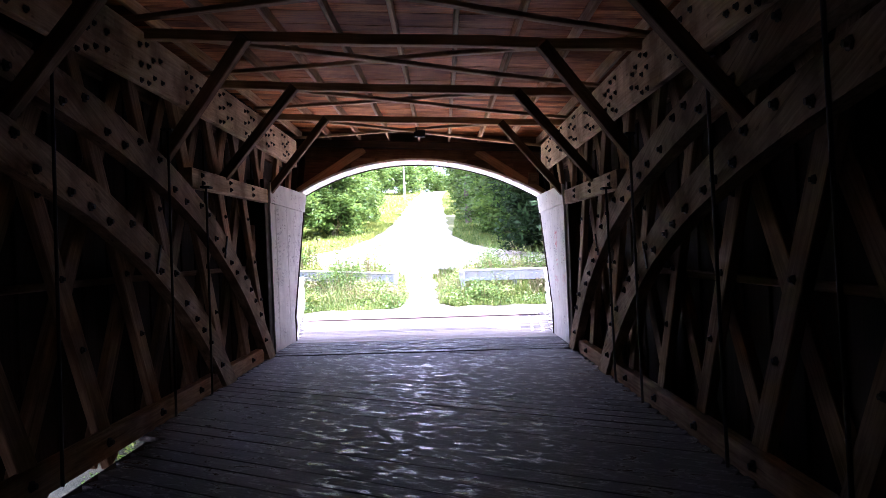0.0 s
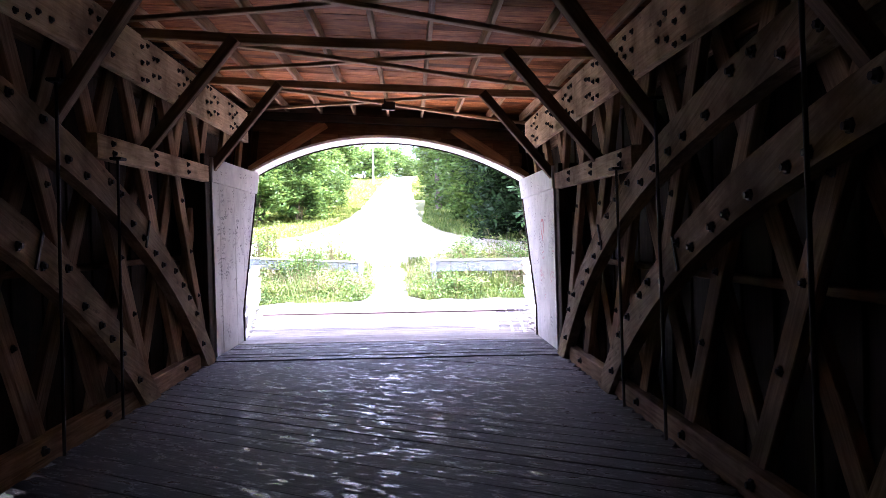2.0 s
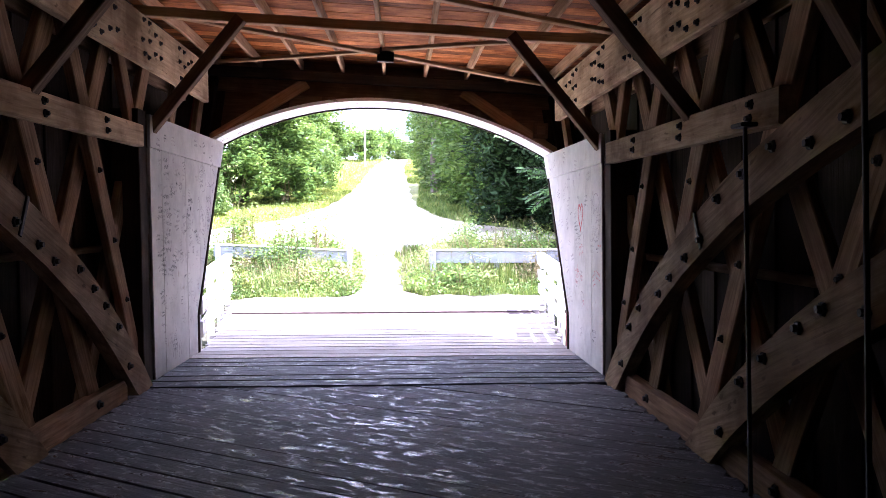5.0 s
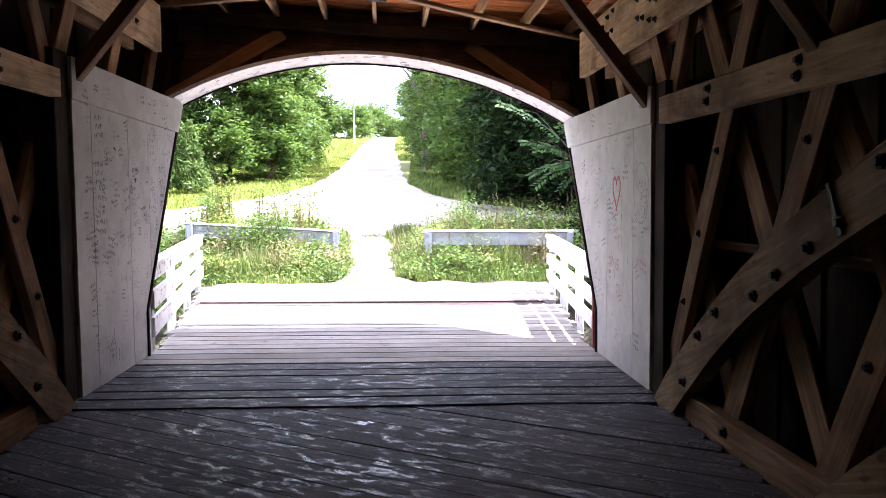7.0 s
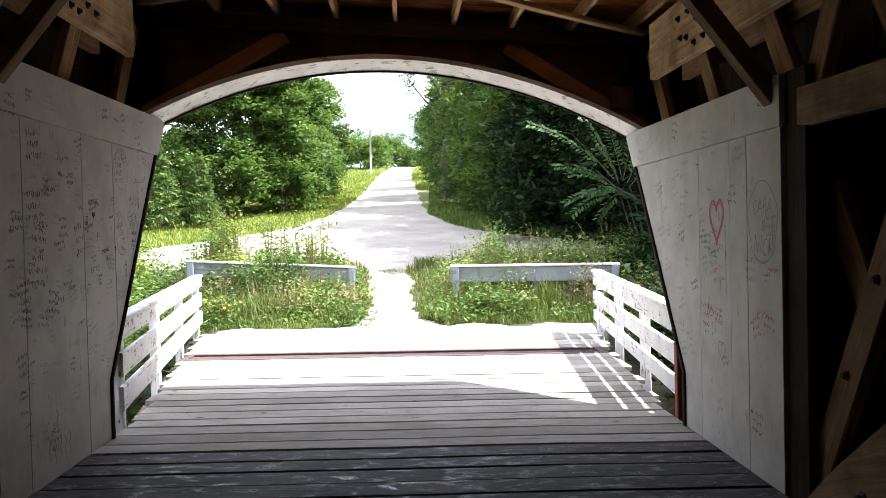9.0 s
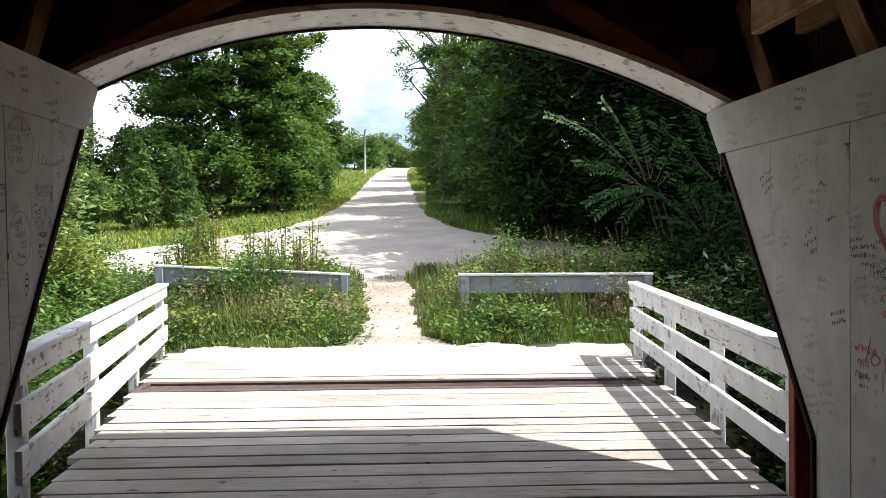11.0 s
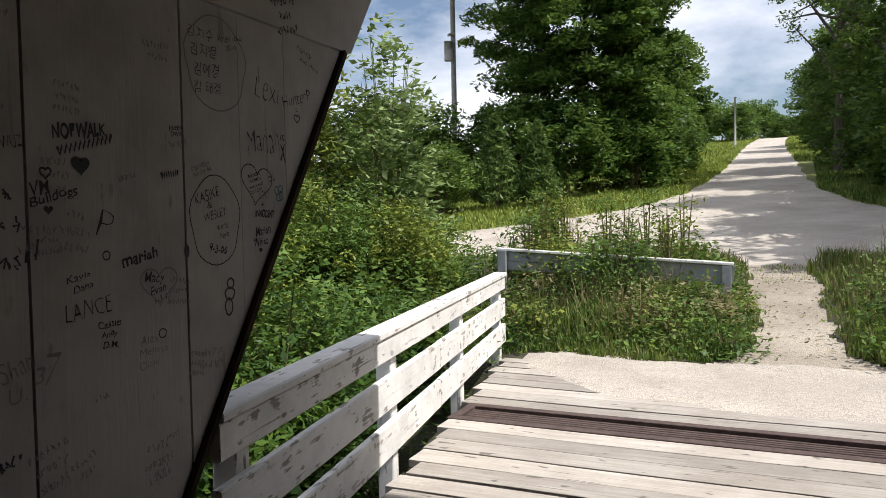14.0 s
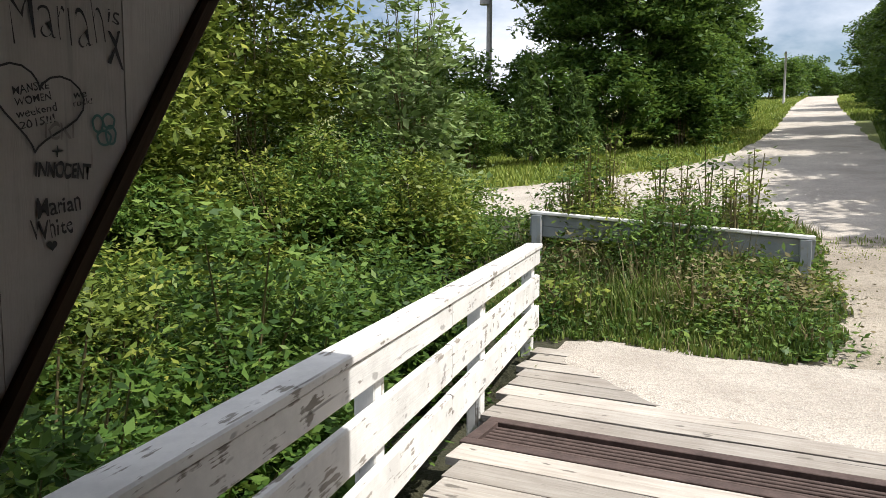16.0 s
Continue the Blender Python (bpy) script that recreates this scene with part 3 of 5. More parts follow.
for sgn in (-1, 1):
    beam("portal_brace", P(sgn * 2.48, front(2.62) - 0.14, 2.62), P(sgn * 1.15, front(3.42) - 0.14, 3.58), 0.05, 0.17, M_BRACE, portal, side=ALONG)
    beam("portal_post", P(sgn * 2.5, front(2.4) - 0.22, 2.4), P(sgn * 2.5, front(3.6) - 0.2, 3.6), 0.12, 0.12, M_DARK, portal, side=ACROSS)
# boards added behind the wings to shut light slits at the front
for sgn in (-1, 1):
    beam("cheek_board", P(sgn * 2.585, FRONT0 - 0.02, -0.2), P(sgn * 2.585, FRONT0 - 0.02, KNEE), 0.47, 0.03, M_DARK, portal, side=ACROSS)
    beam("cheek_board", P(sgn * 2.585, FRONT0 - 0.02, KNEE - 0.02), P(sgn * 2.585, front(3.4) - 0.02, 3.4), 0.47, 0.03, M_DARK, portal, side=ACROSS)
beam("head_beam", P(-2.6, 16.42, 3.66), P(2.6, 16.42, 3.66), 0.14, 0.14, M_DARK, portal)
bird_box = thing("wooden_box", P(2.2, 16.1, 2.95), "small brown wooden box fixed to the portal", "box")
beam("box_body", P(2.12, 16.12, 3.0), P(2.32, 16.12, 3.0), 0.22, 0.16, M_KNEE, bird_box)
beam("box_face", P(2.16, 16.03, 3.0), P(2.28, 16.03, 3.0), 0.12, 0.02, M_HEAD, bird_box)


def board_poly(v0, v1, top):
    """A board of a wing, cut along the raking edge."""
    lo = lambda v: 0.0 if v <= FRONT0 else KNEE + (v - FRONT0) / RAKE
    pts = [(v0, lo(v0))]
    if v0 < FRONT0 < v1:
        pts += [(FRONT0, 0.0), (FRONT0, KNEE)]
    pts += [(v1, lo(v1))] if lo(v1) < top else [(front(top), top)]
    if lo(v1) < top:
        pts.append((v1, top))
    pts.append((v0, top))
    return pts


def wing(sgn, edges, tight):
    w_ob = thing("portal_wing", P(sgn * 2.3, 14, 0), "white painted board wing covered in handwriting, beside the portal", "wall panel", "portal wings")
    for a, b in zip(edges, edges[1:]):
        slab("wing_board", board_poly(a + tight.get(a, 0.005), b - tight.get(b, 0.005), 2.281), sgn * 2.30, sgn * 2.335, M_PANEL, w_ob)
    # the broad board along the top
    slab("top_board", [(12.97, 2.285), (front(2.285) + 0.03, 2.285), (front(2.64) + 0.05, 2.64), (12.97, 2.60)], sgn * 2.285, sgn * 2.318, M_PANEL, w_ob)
    beam("edge_batten", P(sgn * 2.315, FRONT0 - 0.018, 0.0), P(sgn * 2.315, FRONT0 - 0.018, KNEE), 0.07, 0.04, M_DARK, w_ob, side=ACROSS, label="dark edge batten")
    beam("edge_batten", P(sgn * 2.315, FRONT0 - 0.018, KNEE), P(sgn * 2.315, front(2.28) - 0.018, 2.28), 0.07, 0.04, M_DARK, w_ob, side=ACROSS, label="dark edge batten")
    beam("end_post", P(sgn * 2.46, 12.86, 0), P(sgn * 2.46, 12.86, 2.62), 0.27, 0.24, M_DARK, w_ob, side=ACROSS, label="dark end post")
    return w_ob


WING_L = wing(-1, [12.985, 13.36, 14.25, 14.845, 15.145, 15.435, 16.10], {15.145: 0.001, 15.435: 0.0015})
WING_R = wing(1, [12.985, 13.46, 13.735, 14.30, 14.62, 15.18, 16.10], {13.735: 0.002, 14.30: 0.003, 14.62: 0.001, 15.18: 0.002})

# ---- ground, road and path ----
def smooth(a, b, x):
    t = np.clip((x - a) / (b - a), 0, 1)
    return t * t * (3 - 2 * t)


def slope_z(y):
    return 0.11 * np.clip(y - 20.9, 0, 95) - 0.004 * np.clip(y - 115.9, 0, 400)


def road_mid(y):
    """Centre line of the road up the hill."""
    return -2.2 - 1.5 * smooth(42, 100, y)


def is_road(x, y):
    """1 on gravel, 0 on growth: the lane up the hill, its flared mouth, the cross lane and the foot path."""
    wide = 0.25 * np.sin(x * 1.7 + 1.0) + 0.2 * np.sin(y * 1.3)
    wob = wide + 0.22 * np.sin(x * 5.3 + y * 3.1) + 0.2 * np.sin(y * 7.7 - x * 4.1)
    half = 1.75 + 9.0 * np.exp(-np.clip(y - 29.5, 0, 99) / 4.2)
    lane = (np.abs(x - road_mid(y)) < half + 0.3 * wide) & (y > 28)
    cross = (y > 28.3 - 0.10 * (x + 2) + 0.25 * wide + 0.02 * np.clip(-x - 6, 0, 99) ** 1.5) & (y < 31.2 - 0.14 * (x + 2) + 0.2 * wide)
    path = (np.abs(x + 0.55 + 0.07 * (y - 22)) < 0.44 + 0.22 * wob + 0.55 * np.exp(-np.clip(y - 21.2, 0, 9) / 0.35) + 0.8 * np.exp(-np.clip(28.2 - y, 0, 9) / 0.6)) & (y > 20) & (y < 29)
    apron = (y > 20.4) & (y < 21.2 + 0.3 * wob) & (x > -3.4) & (x < 2.8)
    return lane | cross | path | apron


def ground_z(x, y):
    z = slope_z(y)
    creek = 1 - smooth(14.0, 20.9, y)
    side = smooth(2.6, 5.5, np.abs(x + 0.3))
    drop = creek * 2.6
    # banks fall away beside the approach
    fall = (0.35 + 0.9 * (1 - smooth(18.0, 22.0, y))) * smooth(3.0, 5.5, np.abs(x + 0.3)) * (1 - smooth(20.5, 26, y))
    under = (1 - smooth(20.3, 20.9, y)) * 0.5
    bank = 1.2 * smooth(4.5, 11, x) * smooth(24, 34, y) * 0.6
    return z - np.maximum(drop, np.maximum(fall, under)) + bank


xs = np.concatenate([np.linspace(-400, -40, 19), np.linspace(-36, -14, 23), np.arange(-13.5, -4.0, 0.18), np.arange(-4.0, 4.0, 0.07), np.arange(4.0, 13.6, 0.18), np.linspace(15, 40, 20), np.linspace(50, 400, 18)])
ys = np.concatenate([np.linspace(-250, -12, 12), np.linspace(-8, 12, 12), np.arange(13, 21, 0.16), np.arange(21, 30, 0.07), np.arange(30, 46, 0.16), np.linspace(46.5, 125, 120), np.linspace(130, 800, 24)])
gx, gy = np.meshgrid(xs, ys)
road = is_road(gx, gy)
gz = ground_z(gx, gy)
gz += np.where(np.abs(gx) < 60, 0.015 * np.sin(gx * 5.1 + np.sin(gy * 3.3)) * np.cos(gy * 4.3), 0)
nx, ny = len(xs), len(ys)
idx = np.arange(nx * ny).reshape(ny, nx)
gf = np.stack([idx[:-1, :-1], idx[:-1, 1:], idx[1:, 1:], idx[1:, :-1]], -1).reshape(-1, 4)
gv = np.stack([gx, gy, gz], -1).reshape(-1, 3)
gm = fast_mesh("ground", gv, gf, M_SOIL)
gm.materials.append(M_GRAVEL)
gm.materials.append(M_TURF)
gm.materials.append(M_PATH)
cx = gv[gf].mean(1)
gm.polygons.foreach_set("material_index", np.where(is_road(cx[:, 0], cx[:, 1]), np.where((cx[:, 1] > 21.35) & (cx[:, 1] < 27.2), 3, 1), np.where((cx[:, 1] > 29) & (cx[:, 0] < 2.5), 2, 0)).astype(np.int32))
gm.polygons.foreach_set("use_smooth", [True] * len(gf))
tagged(new("ground", gm), "weedy ground with a pale gravel lane and foot path", "ground", kind="structure")


M_WATER, wtn, wtl = nodes_of("creek_water")
wtn["Principled BSDF"].inputs["Base Color"].default_value = (0.10, 0.085, 0.05, 1)
wtn["Principled BSDF"].inputs["Roughness"].default_value = 0.08
wtb = wtn.new("ShaderNodeBump")
wtb.inputs["Strength"].default_value, wtb.inputs["Distance"].default_value = 0.25, 0.05
wtl.new(noise_node(wtn, wtl, wtn.new("ShaderNodeTexCoord").outputs["Object"], 3.0), wtb.inputs["Height"])
wtl.new(wtb.outputs["Normal"], wtn["Principled BSDF"].inputs["Normal"])
water = part("water", [(-120, -16, -2.25), (120, -16, -2.25), (120, 13.0, -2.25), (-120, 13.0, -2.25)], [(0, 1, 2, 3)], M_WATER, None)
tagged(water, "still brown creek water under the bridge", "water", kind="structure")

# ---- floor ----
floor = thing("floor", P(0, 4, 0), "worn grey plank floor of the bridge and its approach", "floor", kind="structure")
# diagonal planks inside
ANG = radians(-31.5)
step = 0.235


def clip_line(c, lo, hi, vmax):
    """Where the centre line u -> v = c + u tan(ANG) runs inside the floor."""
    tn = math.tan(ANG)
    us = [lo, hi]
    if tn < 0:
        u_at = (vmax - c) / tn
        us[0] = max(us[0], u_at)
        u_lo = (V0 - c) / tn
        us[1] = min(us[1], u_lo)
    return us


c = V0 - 1.2
while c < 12.7 + 1.3:
    ua, ub = clip_line(c, -2.30, 2.30, 12.80)
    if 3.4 < c < 6.2:
        ua = -2.10 - 0.02 * random.random()        # rotted ends leave a slit by the wall
    if ub - ua > 0.25:
        dz = 0.006 * random.random() - 0.012
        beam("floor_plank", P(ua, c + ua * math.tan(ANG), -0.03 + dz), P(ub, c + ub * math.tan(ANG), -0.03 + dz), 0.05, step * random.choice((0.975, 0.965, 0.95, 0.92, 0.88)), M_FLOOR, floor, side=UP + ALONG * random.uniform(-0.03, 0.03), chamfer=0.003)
    c += step / math.cos(ANG)
# square planks from the portal outwards


def deck_left(v):
    return -2.32 if v < 15.2 else -2.36 - 0.163 * (v - 15.3) - 0.035 * math.sin(v * 9.1)


def deck_right(v):
    return 2.32 if v < 15.4 else 2.36 + 0.12 * (v - 15.4) + 0.05 * math.sin(v * 7.3)


v = 12.64
GRATE0, GRATE1 = 18.40, 18.92
while v < 21.0:
    w = 0.262
    if GRATE0 - 0.02 < v < GRATE1:
        v = GRATE1
        continue
    if v < GRATE0 < v + w + 0.1:
        w = GRATE0 - v
    dz = 0.005 * random.random()
    if w > 0.05:
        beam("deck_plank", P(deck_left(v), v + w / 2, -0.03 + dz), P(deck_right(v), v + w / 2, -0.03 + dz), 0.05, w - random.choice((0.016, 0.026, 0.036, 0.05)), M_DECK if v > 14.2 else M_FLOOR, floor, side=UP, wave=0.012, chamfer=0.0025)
    v += w
for u in (-2.1, -1.0, 0.1, 1.2, 2.1):
    beam("floor_joist", P(u, V0, -0.2), P(u * 1.12, 21.0, -0.2), 0.25, 0.12, M_DARK, floor, side=UP)

# dark sheet added under the planks to fill holes and darken the gaps
part("subfloor", [P(u, v, -0.34) for u, v in ((-2.05, V0), (2.25, V0), (2.6, 20.9), (-2.9, 20.9))], [(0, 1, 2, 3)], M_DARK, floor)
# iron grating across the approach
grate = thing("grating", P(-0.2, 18.66, 0), "rusty iron cattle grating of long bars", "grating")
gl, gr = deck_left(18.66) + 0.03, deck_right(18.66) - 0.08
for q in (GRATE0 + 0.045, GRATE1 - 0.045):
    beam("frame_bar", P(gl, q, -0.03), P(gr, q, -0.03), 0.07, 0.09, M_RUST, grate, side=UP, chamfer=0.004)
for u in (gl + 0.04, gr - 0.04):
    beam("frame_bar", P(u, GRATE0 + 0.09, -0.03), P(u, GRATE1 - 0.09, -0.03), 0.07, 0.08, M_RUST, grate, side=UP, chamfer=0.004)
for k in range(6):
    q = GRATE0 + 0.119 + 0.0565 * k
    tube("bar", [P(gl + 0.08, q, -0.03), P(-0.2, q + 0.006 * math.sin(k), -0.035), P(gr - 0.08, q, -0.03)], [0.014] * 3, M_RUST, grate, 6)

# gravel spilled over the end of the deck
vs, fs = [], []
n1, n2 = 60, 16
for j in range(n2 + 1):
    for i in range(n1 + 1):
        u = -2.9 + 5.4 * i / n1
        edge = 19.35 + 0.9 * max(0, -(u + 1.0)) ** 1.2 * 0.55 + 0.5 * max(0, u - 1.3) + 0.25 * noise.noise((u * 1.3, 3.0, 0)) + 0.08 * noise.noise((u * 6, 1.0, 0))
        edge = min(edge, 21.0)
        v = edge + (21.5 - edge) * j / n2
        vs.append(P(u, v, (-0.012 if j == 0 else 0.002 + 0.016 * min(1, j / 4) + 0.006 * noise.noise((u * 4, v * 4, 0)))))
for j in range(n2):
    for i in range(n1):
        a = j * (n1 + 1) + i
        fs.append((a, a + 1, a + n1 + 2, a + n1 + 1))
spill = part("gravel_spill", vs, fs, M_GRAVEL, None, smooth=True)
tagged(spill, "pale limestone gravel spread over the deck end", "gravel", kind="stuff")


# ---- white plank railings ----
def railing(a, b, z, outward, boards):
    """From a to b (x, y): three boards and a cap on posts that stand on the outer side."""
    a, b = Vector((a[0], a[1], z[0])), Vector((b[0], b[1], z[1]))
    d = (b - a).normalized()
    out = Vector((d.y, -d.x, 0)).normalized() * (1 if outward > 0 else -1)
    r = thing("railing", a, "white painted plank railing, paint worn and flaking", "railing", "railings of the approach")
    mid_len = (b - a).length
    for lo, hi in boards:
        zc, h = (lo + hi) / 2, hi - lo
        cut = mid_len * 0.52
        beam("rail_board", a + UP * zc, a + d * (cut - 0.002) + UP * zc, 0.045, h, M_WHITE, r, side=out)
        beam("rail_board", a + d * (cut + 0.002) + UP * (zc + 0.004), b + UP * (zc + 0.004), 0.045, h, M_WHITE, r, side=out)
    beam("cap_board", a + UP * 1.009 + out * 0.035, b + UP * 1.009 + out * 0.035 + d * 0.03, 0.15, 0.044, M_WHITE, r, side=out)
    for k in range(4):
        p = a + d * (mid_len - 0.06 - (mid_len - 0.3) * k / 3) + out * 0.075
        beam("post", p + UP * -0.35, p + UP * 0.985, 0.10, 0.12, M_WHITE, r, side=out)
    p = a - d * 0.02 + out * 0.02
    if outward > 0:
        beam("end_post", p - UP * 0.4, p + UP * 1.0, 0.16, 0.10, M_RED, r, side=out, label="dark red end post")
    return r


RAIL_L = railing((-2.42, 14.95), (-3.55, 20.95), (-0.09, -0.04), -1, ((0.84, 0.985), (0.535, 0.74), (0.245, 0.455)))
RAIL_R = railing((2.34, 15.1), (2.70, 20.45), (-0.15, -0.085), 1, ((0.80, 0.985), (0.515, 0.70), (0.25, 0.415)))


# ---- guard boards beside the path ----
def guard(a, b, za, zb):
    a, b = Vector((a[0], a[1], za)), Vector((b[0], b[1], zb))
    d = (b - a).normalized()
    out = Vector((d.y, -d.x, 0)).normalized()
    g_ob = thing("guard_rail", (a + b) / 2, "low blue-grey painted plank barrier, faces darkened as in shade, among weeds", "barrier", "barriers by the path")
    beam("face_board", a - UP * 0.15, b - UP * 0.15, 0.045, 0.27, M_GUARD, g_ob, side=out)
    beam("cap_board", a + UP * 0.01, b + UP * 0.01, 0.15, 0.04, M_WHITE, g_ob, side=out)
    for k in range(3):
        p = a + (b - a) * (0.03 + 0.94 * k / 2) + out * (-0.075 if k == 1 else 0.075)
        base = float(ground_z(np.array(p.x), np.array(p.y))) - 0.1
        beam("post", Vector((p.x, p.y, base)), Vector((p.x, p.y, p.z - 0.02)), 0.10, 0.12, M_GUARD, g_ob, side=out)


guard((-4.57, 23.45), (-1.33, 23.85), 1.13, 0.91)
guard((0.51, 22.5), (3.58, 22.5), 0.95, 0.92)


# ---- plants ----
def leaves(centres, size, spread=0.35, droop=0.25, aspect=0.42, r=None):
    """Two-sided leaf blades, one folded pair of triangles each."""
    r = r or rng
    n = len(centres)
    sz = size * r.uniform(0.65, 1.35, n)[:, None]
    d = r.normal(size=(n, 3))
    d[:, 2] = d[:, 2] * spread - droop
    d /= np.linalg.norm(d, axis=1)[:, None]
    s = np.cross(d, r.normal(size=(n, 3)) * 0.5 + np.array([0, 0, 1.0]))
    s /= np.linalg.norm(s, axis=1)[:, None] + 1e-9
    up = np.cross(s, d)
    base = centres - d * sz * 0.5
    tip = centres + d * sz * 0.5
    la = centres + s * sz * aspect * 0.5 - up * sz * 0.08
    lb = centres - s * sz * aspect * 0.5 - up * sz * 0.08
    v = np.stack([base, la, tip, lb], 1).reshape(-1, 3)
    f = (np.arange(n)[:, None] * 4 + np.array([[0, 1, 2, 3]])).astype(np.int32)
    return v, f


def leaf_object(name, centres, size, material, parent=None, **kw):
    v, f = leaves(np.asarray(centres), size, **kw)
    ob = new(name, fast_mesh(name, v, f, material))
    return hang(ob, Matrix.Identity(4), parent)


def crown_points(centre, radii, count, clumps, clump_r, r, low=-0.75, hollow=0.55, flat_=0.6):
    """Leaf places in clumps over an uneven crown with gaps."""
    centre, radii = np.array(centre), np.array(radii)
    d = r.normal(size=(clumps * 2, 3))
    d /= np.linalg.norm(d, axis=1)[:, None]
    d = d[d[:, 2] > low][:clumps]
    flat = np.hypot(d[:, 0], d[:, 1]) + 1e-6
    widen = np.where(d[:, 2] < 0, np.maximum(flat, 0.82) / flat, 1.0)      # skirts hang full, not round
    d[:, 0] *= widen
    d[:, 1] *= widen
    f = r.uniform(hollow, 1.0, len(d)) * (1 + 0.22 * np.sin(d[:, 0] * 5 + d[:, 2] * 7 + centre[0]) * np.cos(d[:, 1] * 6))
    cc = centre + d * f[:, None] * radii
    which = r.integers(0, len(cc), count)
    q = r.normal(size=(count, 3))
    q /= np.linalg.norm(q, axis=1)[:, None]
    q *= (r.uniform(0.1, 1.0, count) ** 0.5)[:, None] * (clump_r * r.uniform(0.6, 1.3, len(cc)))[which][:, None]
    q[:, 2] = q[:, 2] * flat_ - 0.25 * clump_r * (q[:, 0] ** 2 + q[:, 1] ** 2) / clump_r ** 2
    return cc[which] + q, cc


def tree(name, x, y, height, radii, count, clumps, leaf_size, material, label, seed, clump_r=0.8, low=-0.8, limbs=7, hollow=0.55, flat_=0.6):
    r = np.random.default_rng(seed)
    z = float(ground_z(np.array(x), np.array(y))) - 0.05
    t = thing(name, (x, y, z), label, "tree")
    cz = z + height - radii[2]
    top = Vector((x + 0.2, y, cz + radii[2] * 0.5))
    lean = [Vector((x + r.normal() * 0.12 * k, y + r.normal() * 0.12 * k, z + (top.z - z) * k / 5)) for k in range(6)]
    tr = 0.018 * height
    tube("trunk", lean, [tr * (1 - 0.16 * k) for k in range(6)], M_BARK, t, 9)
    pts, cc = crown_points((x, y, cz), radii, count, clumps, clump_r, r, low, hollow, flat_)
    for k in range(limbs):
        e = Vector(cc[k * (len(cc) // limbs)])
        s = lean[1] + (lean[4] - lean[1]) * (k / limbs)
        m_ = (s + e) / 2 + Vector((0, 0, 0.25))
        tube("limb", [s, m_, e], [tr * 0.4, tr * 0.25, tr * 0.08], M_BARK, t, 5)
    leaf_object("crown", pts, leaf_size, material, t)
    return t


tree("broadleaf_tree", -8.9, 45.0, 15.6, (4.25, 4.2, 7.6), 120000, 760, 0.25, M_TREE, "tall full broadleaf tree in dense green leaf", 11, 0.78, low=-0.97, hollow=0.42, flat_=0.42)
tree("broadleaf_tree", -8.1, 57.0, 8.2, (2.8, 4.2, 4.1), 30000, 260, 0.30, M_TREE, "lower broadleaf tree by the lane", 13, 0.8, low=-0.97)
tree("broadleaf_tree", -17.5, 43.0, 4.6, (4.4, 3.0, 2.4), 16000, 160, 0.26, M_SHRUB, "low spreading tree beyond the brush", 14, 0.7, low=-0.97)
tree("broadleaf_tree", -24.0, 38.0, 5.5, (5.5, 3.0, 2.9), 16000, 160, 0.26, M_SHRUB, "low spreading tree beyond the brush", 15, 0.7, low=-0.97)

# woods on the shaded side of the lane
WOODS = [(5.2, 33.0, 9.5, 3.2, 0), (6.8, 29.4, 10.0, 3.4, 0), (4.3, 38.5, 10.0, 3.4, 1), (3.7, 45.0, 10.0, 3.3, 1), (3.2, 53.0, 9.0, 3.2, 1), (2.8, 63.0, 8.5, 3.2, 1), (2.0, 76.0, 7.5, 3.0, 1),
         # the tree at 9.2, 24.4 is added to cast shade on the right barrier
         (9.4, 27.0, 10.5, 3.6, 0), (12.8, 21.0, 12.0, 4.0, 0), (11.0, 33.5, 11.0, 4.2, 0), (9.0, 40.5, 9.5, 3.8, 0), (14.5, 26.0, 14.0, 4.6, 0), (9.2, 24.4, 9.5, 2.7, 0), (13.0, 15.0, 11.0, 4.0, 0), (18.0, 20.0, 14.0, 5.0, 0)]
# trees with lit 0 take the leaf that has shade in its colour
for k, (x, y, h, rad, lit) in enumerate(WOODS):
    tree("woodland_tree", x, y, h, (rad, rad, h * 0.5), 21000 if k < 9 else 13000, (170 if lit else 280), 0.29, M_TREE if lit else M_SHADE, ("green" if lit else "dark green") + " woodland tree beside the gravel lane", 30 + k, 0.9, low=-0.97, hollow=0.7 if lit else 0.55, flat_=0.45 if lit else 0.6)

# thin twiggy boughs that reach out over the lane
tree("woodland_tree", 0.9, 50.0, 11.6, (2.5, 2.2, 3.0), 2600, 46, 0.20, M_TREE, "thin twiggy tree leaning over the gravel lane", 28, 0.5, low=-0.9, limbs=22)

# far trees on the hilltop
for k, (x, y, h, rad) in enumerate([(-9.0, 108, 7, 4.0), (-5.8, 122, 8, 4.2), (-1.0, 128, 6, 4.5), (-14, 118, 7, 5), (-20, 120, 8, 6), (4.5, 120, 8, 5), (-2.8, 150, 7, 6), (3.0, 85.0, 10.0, 3.8), (-11.5, 75.0, 8.0, 3.6)]):
    tree("distant_tree", x, y, h * 0.66, (rad, rad, h * 0.31), 9000, 120, 0.42, M_TREE, "rounded green tree on the hilltop", 60 + k, 1.2, low=-0.9, limbs=3)

# two young cedars


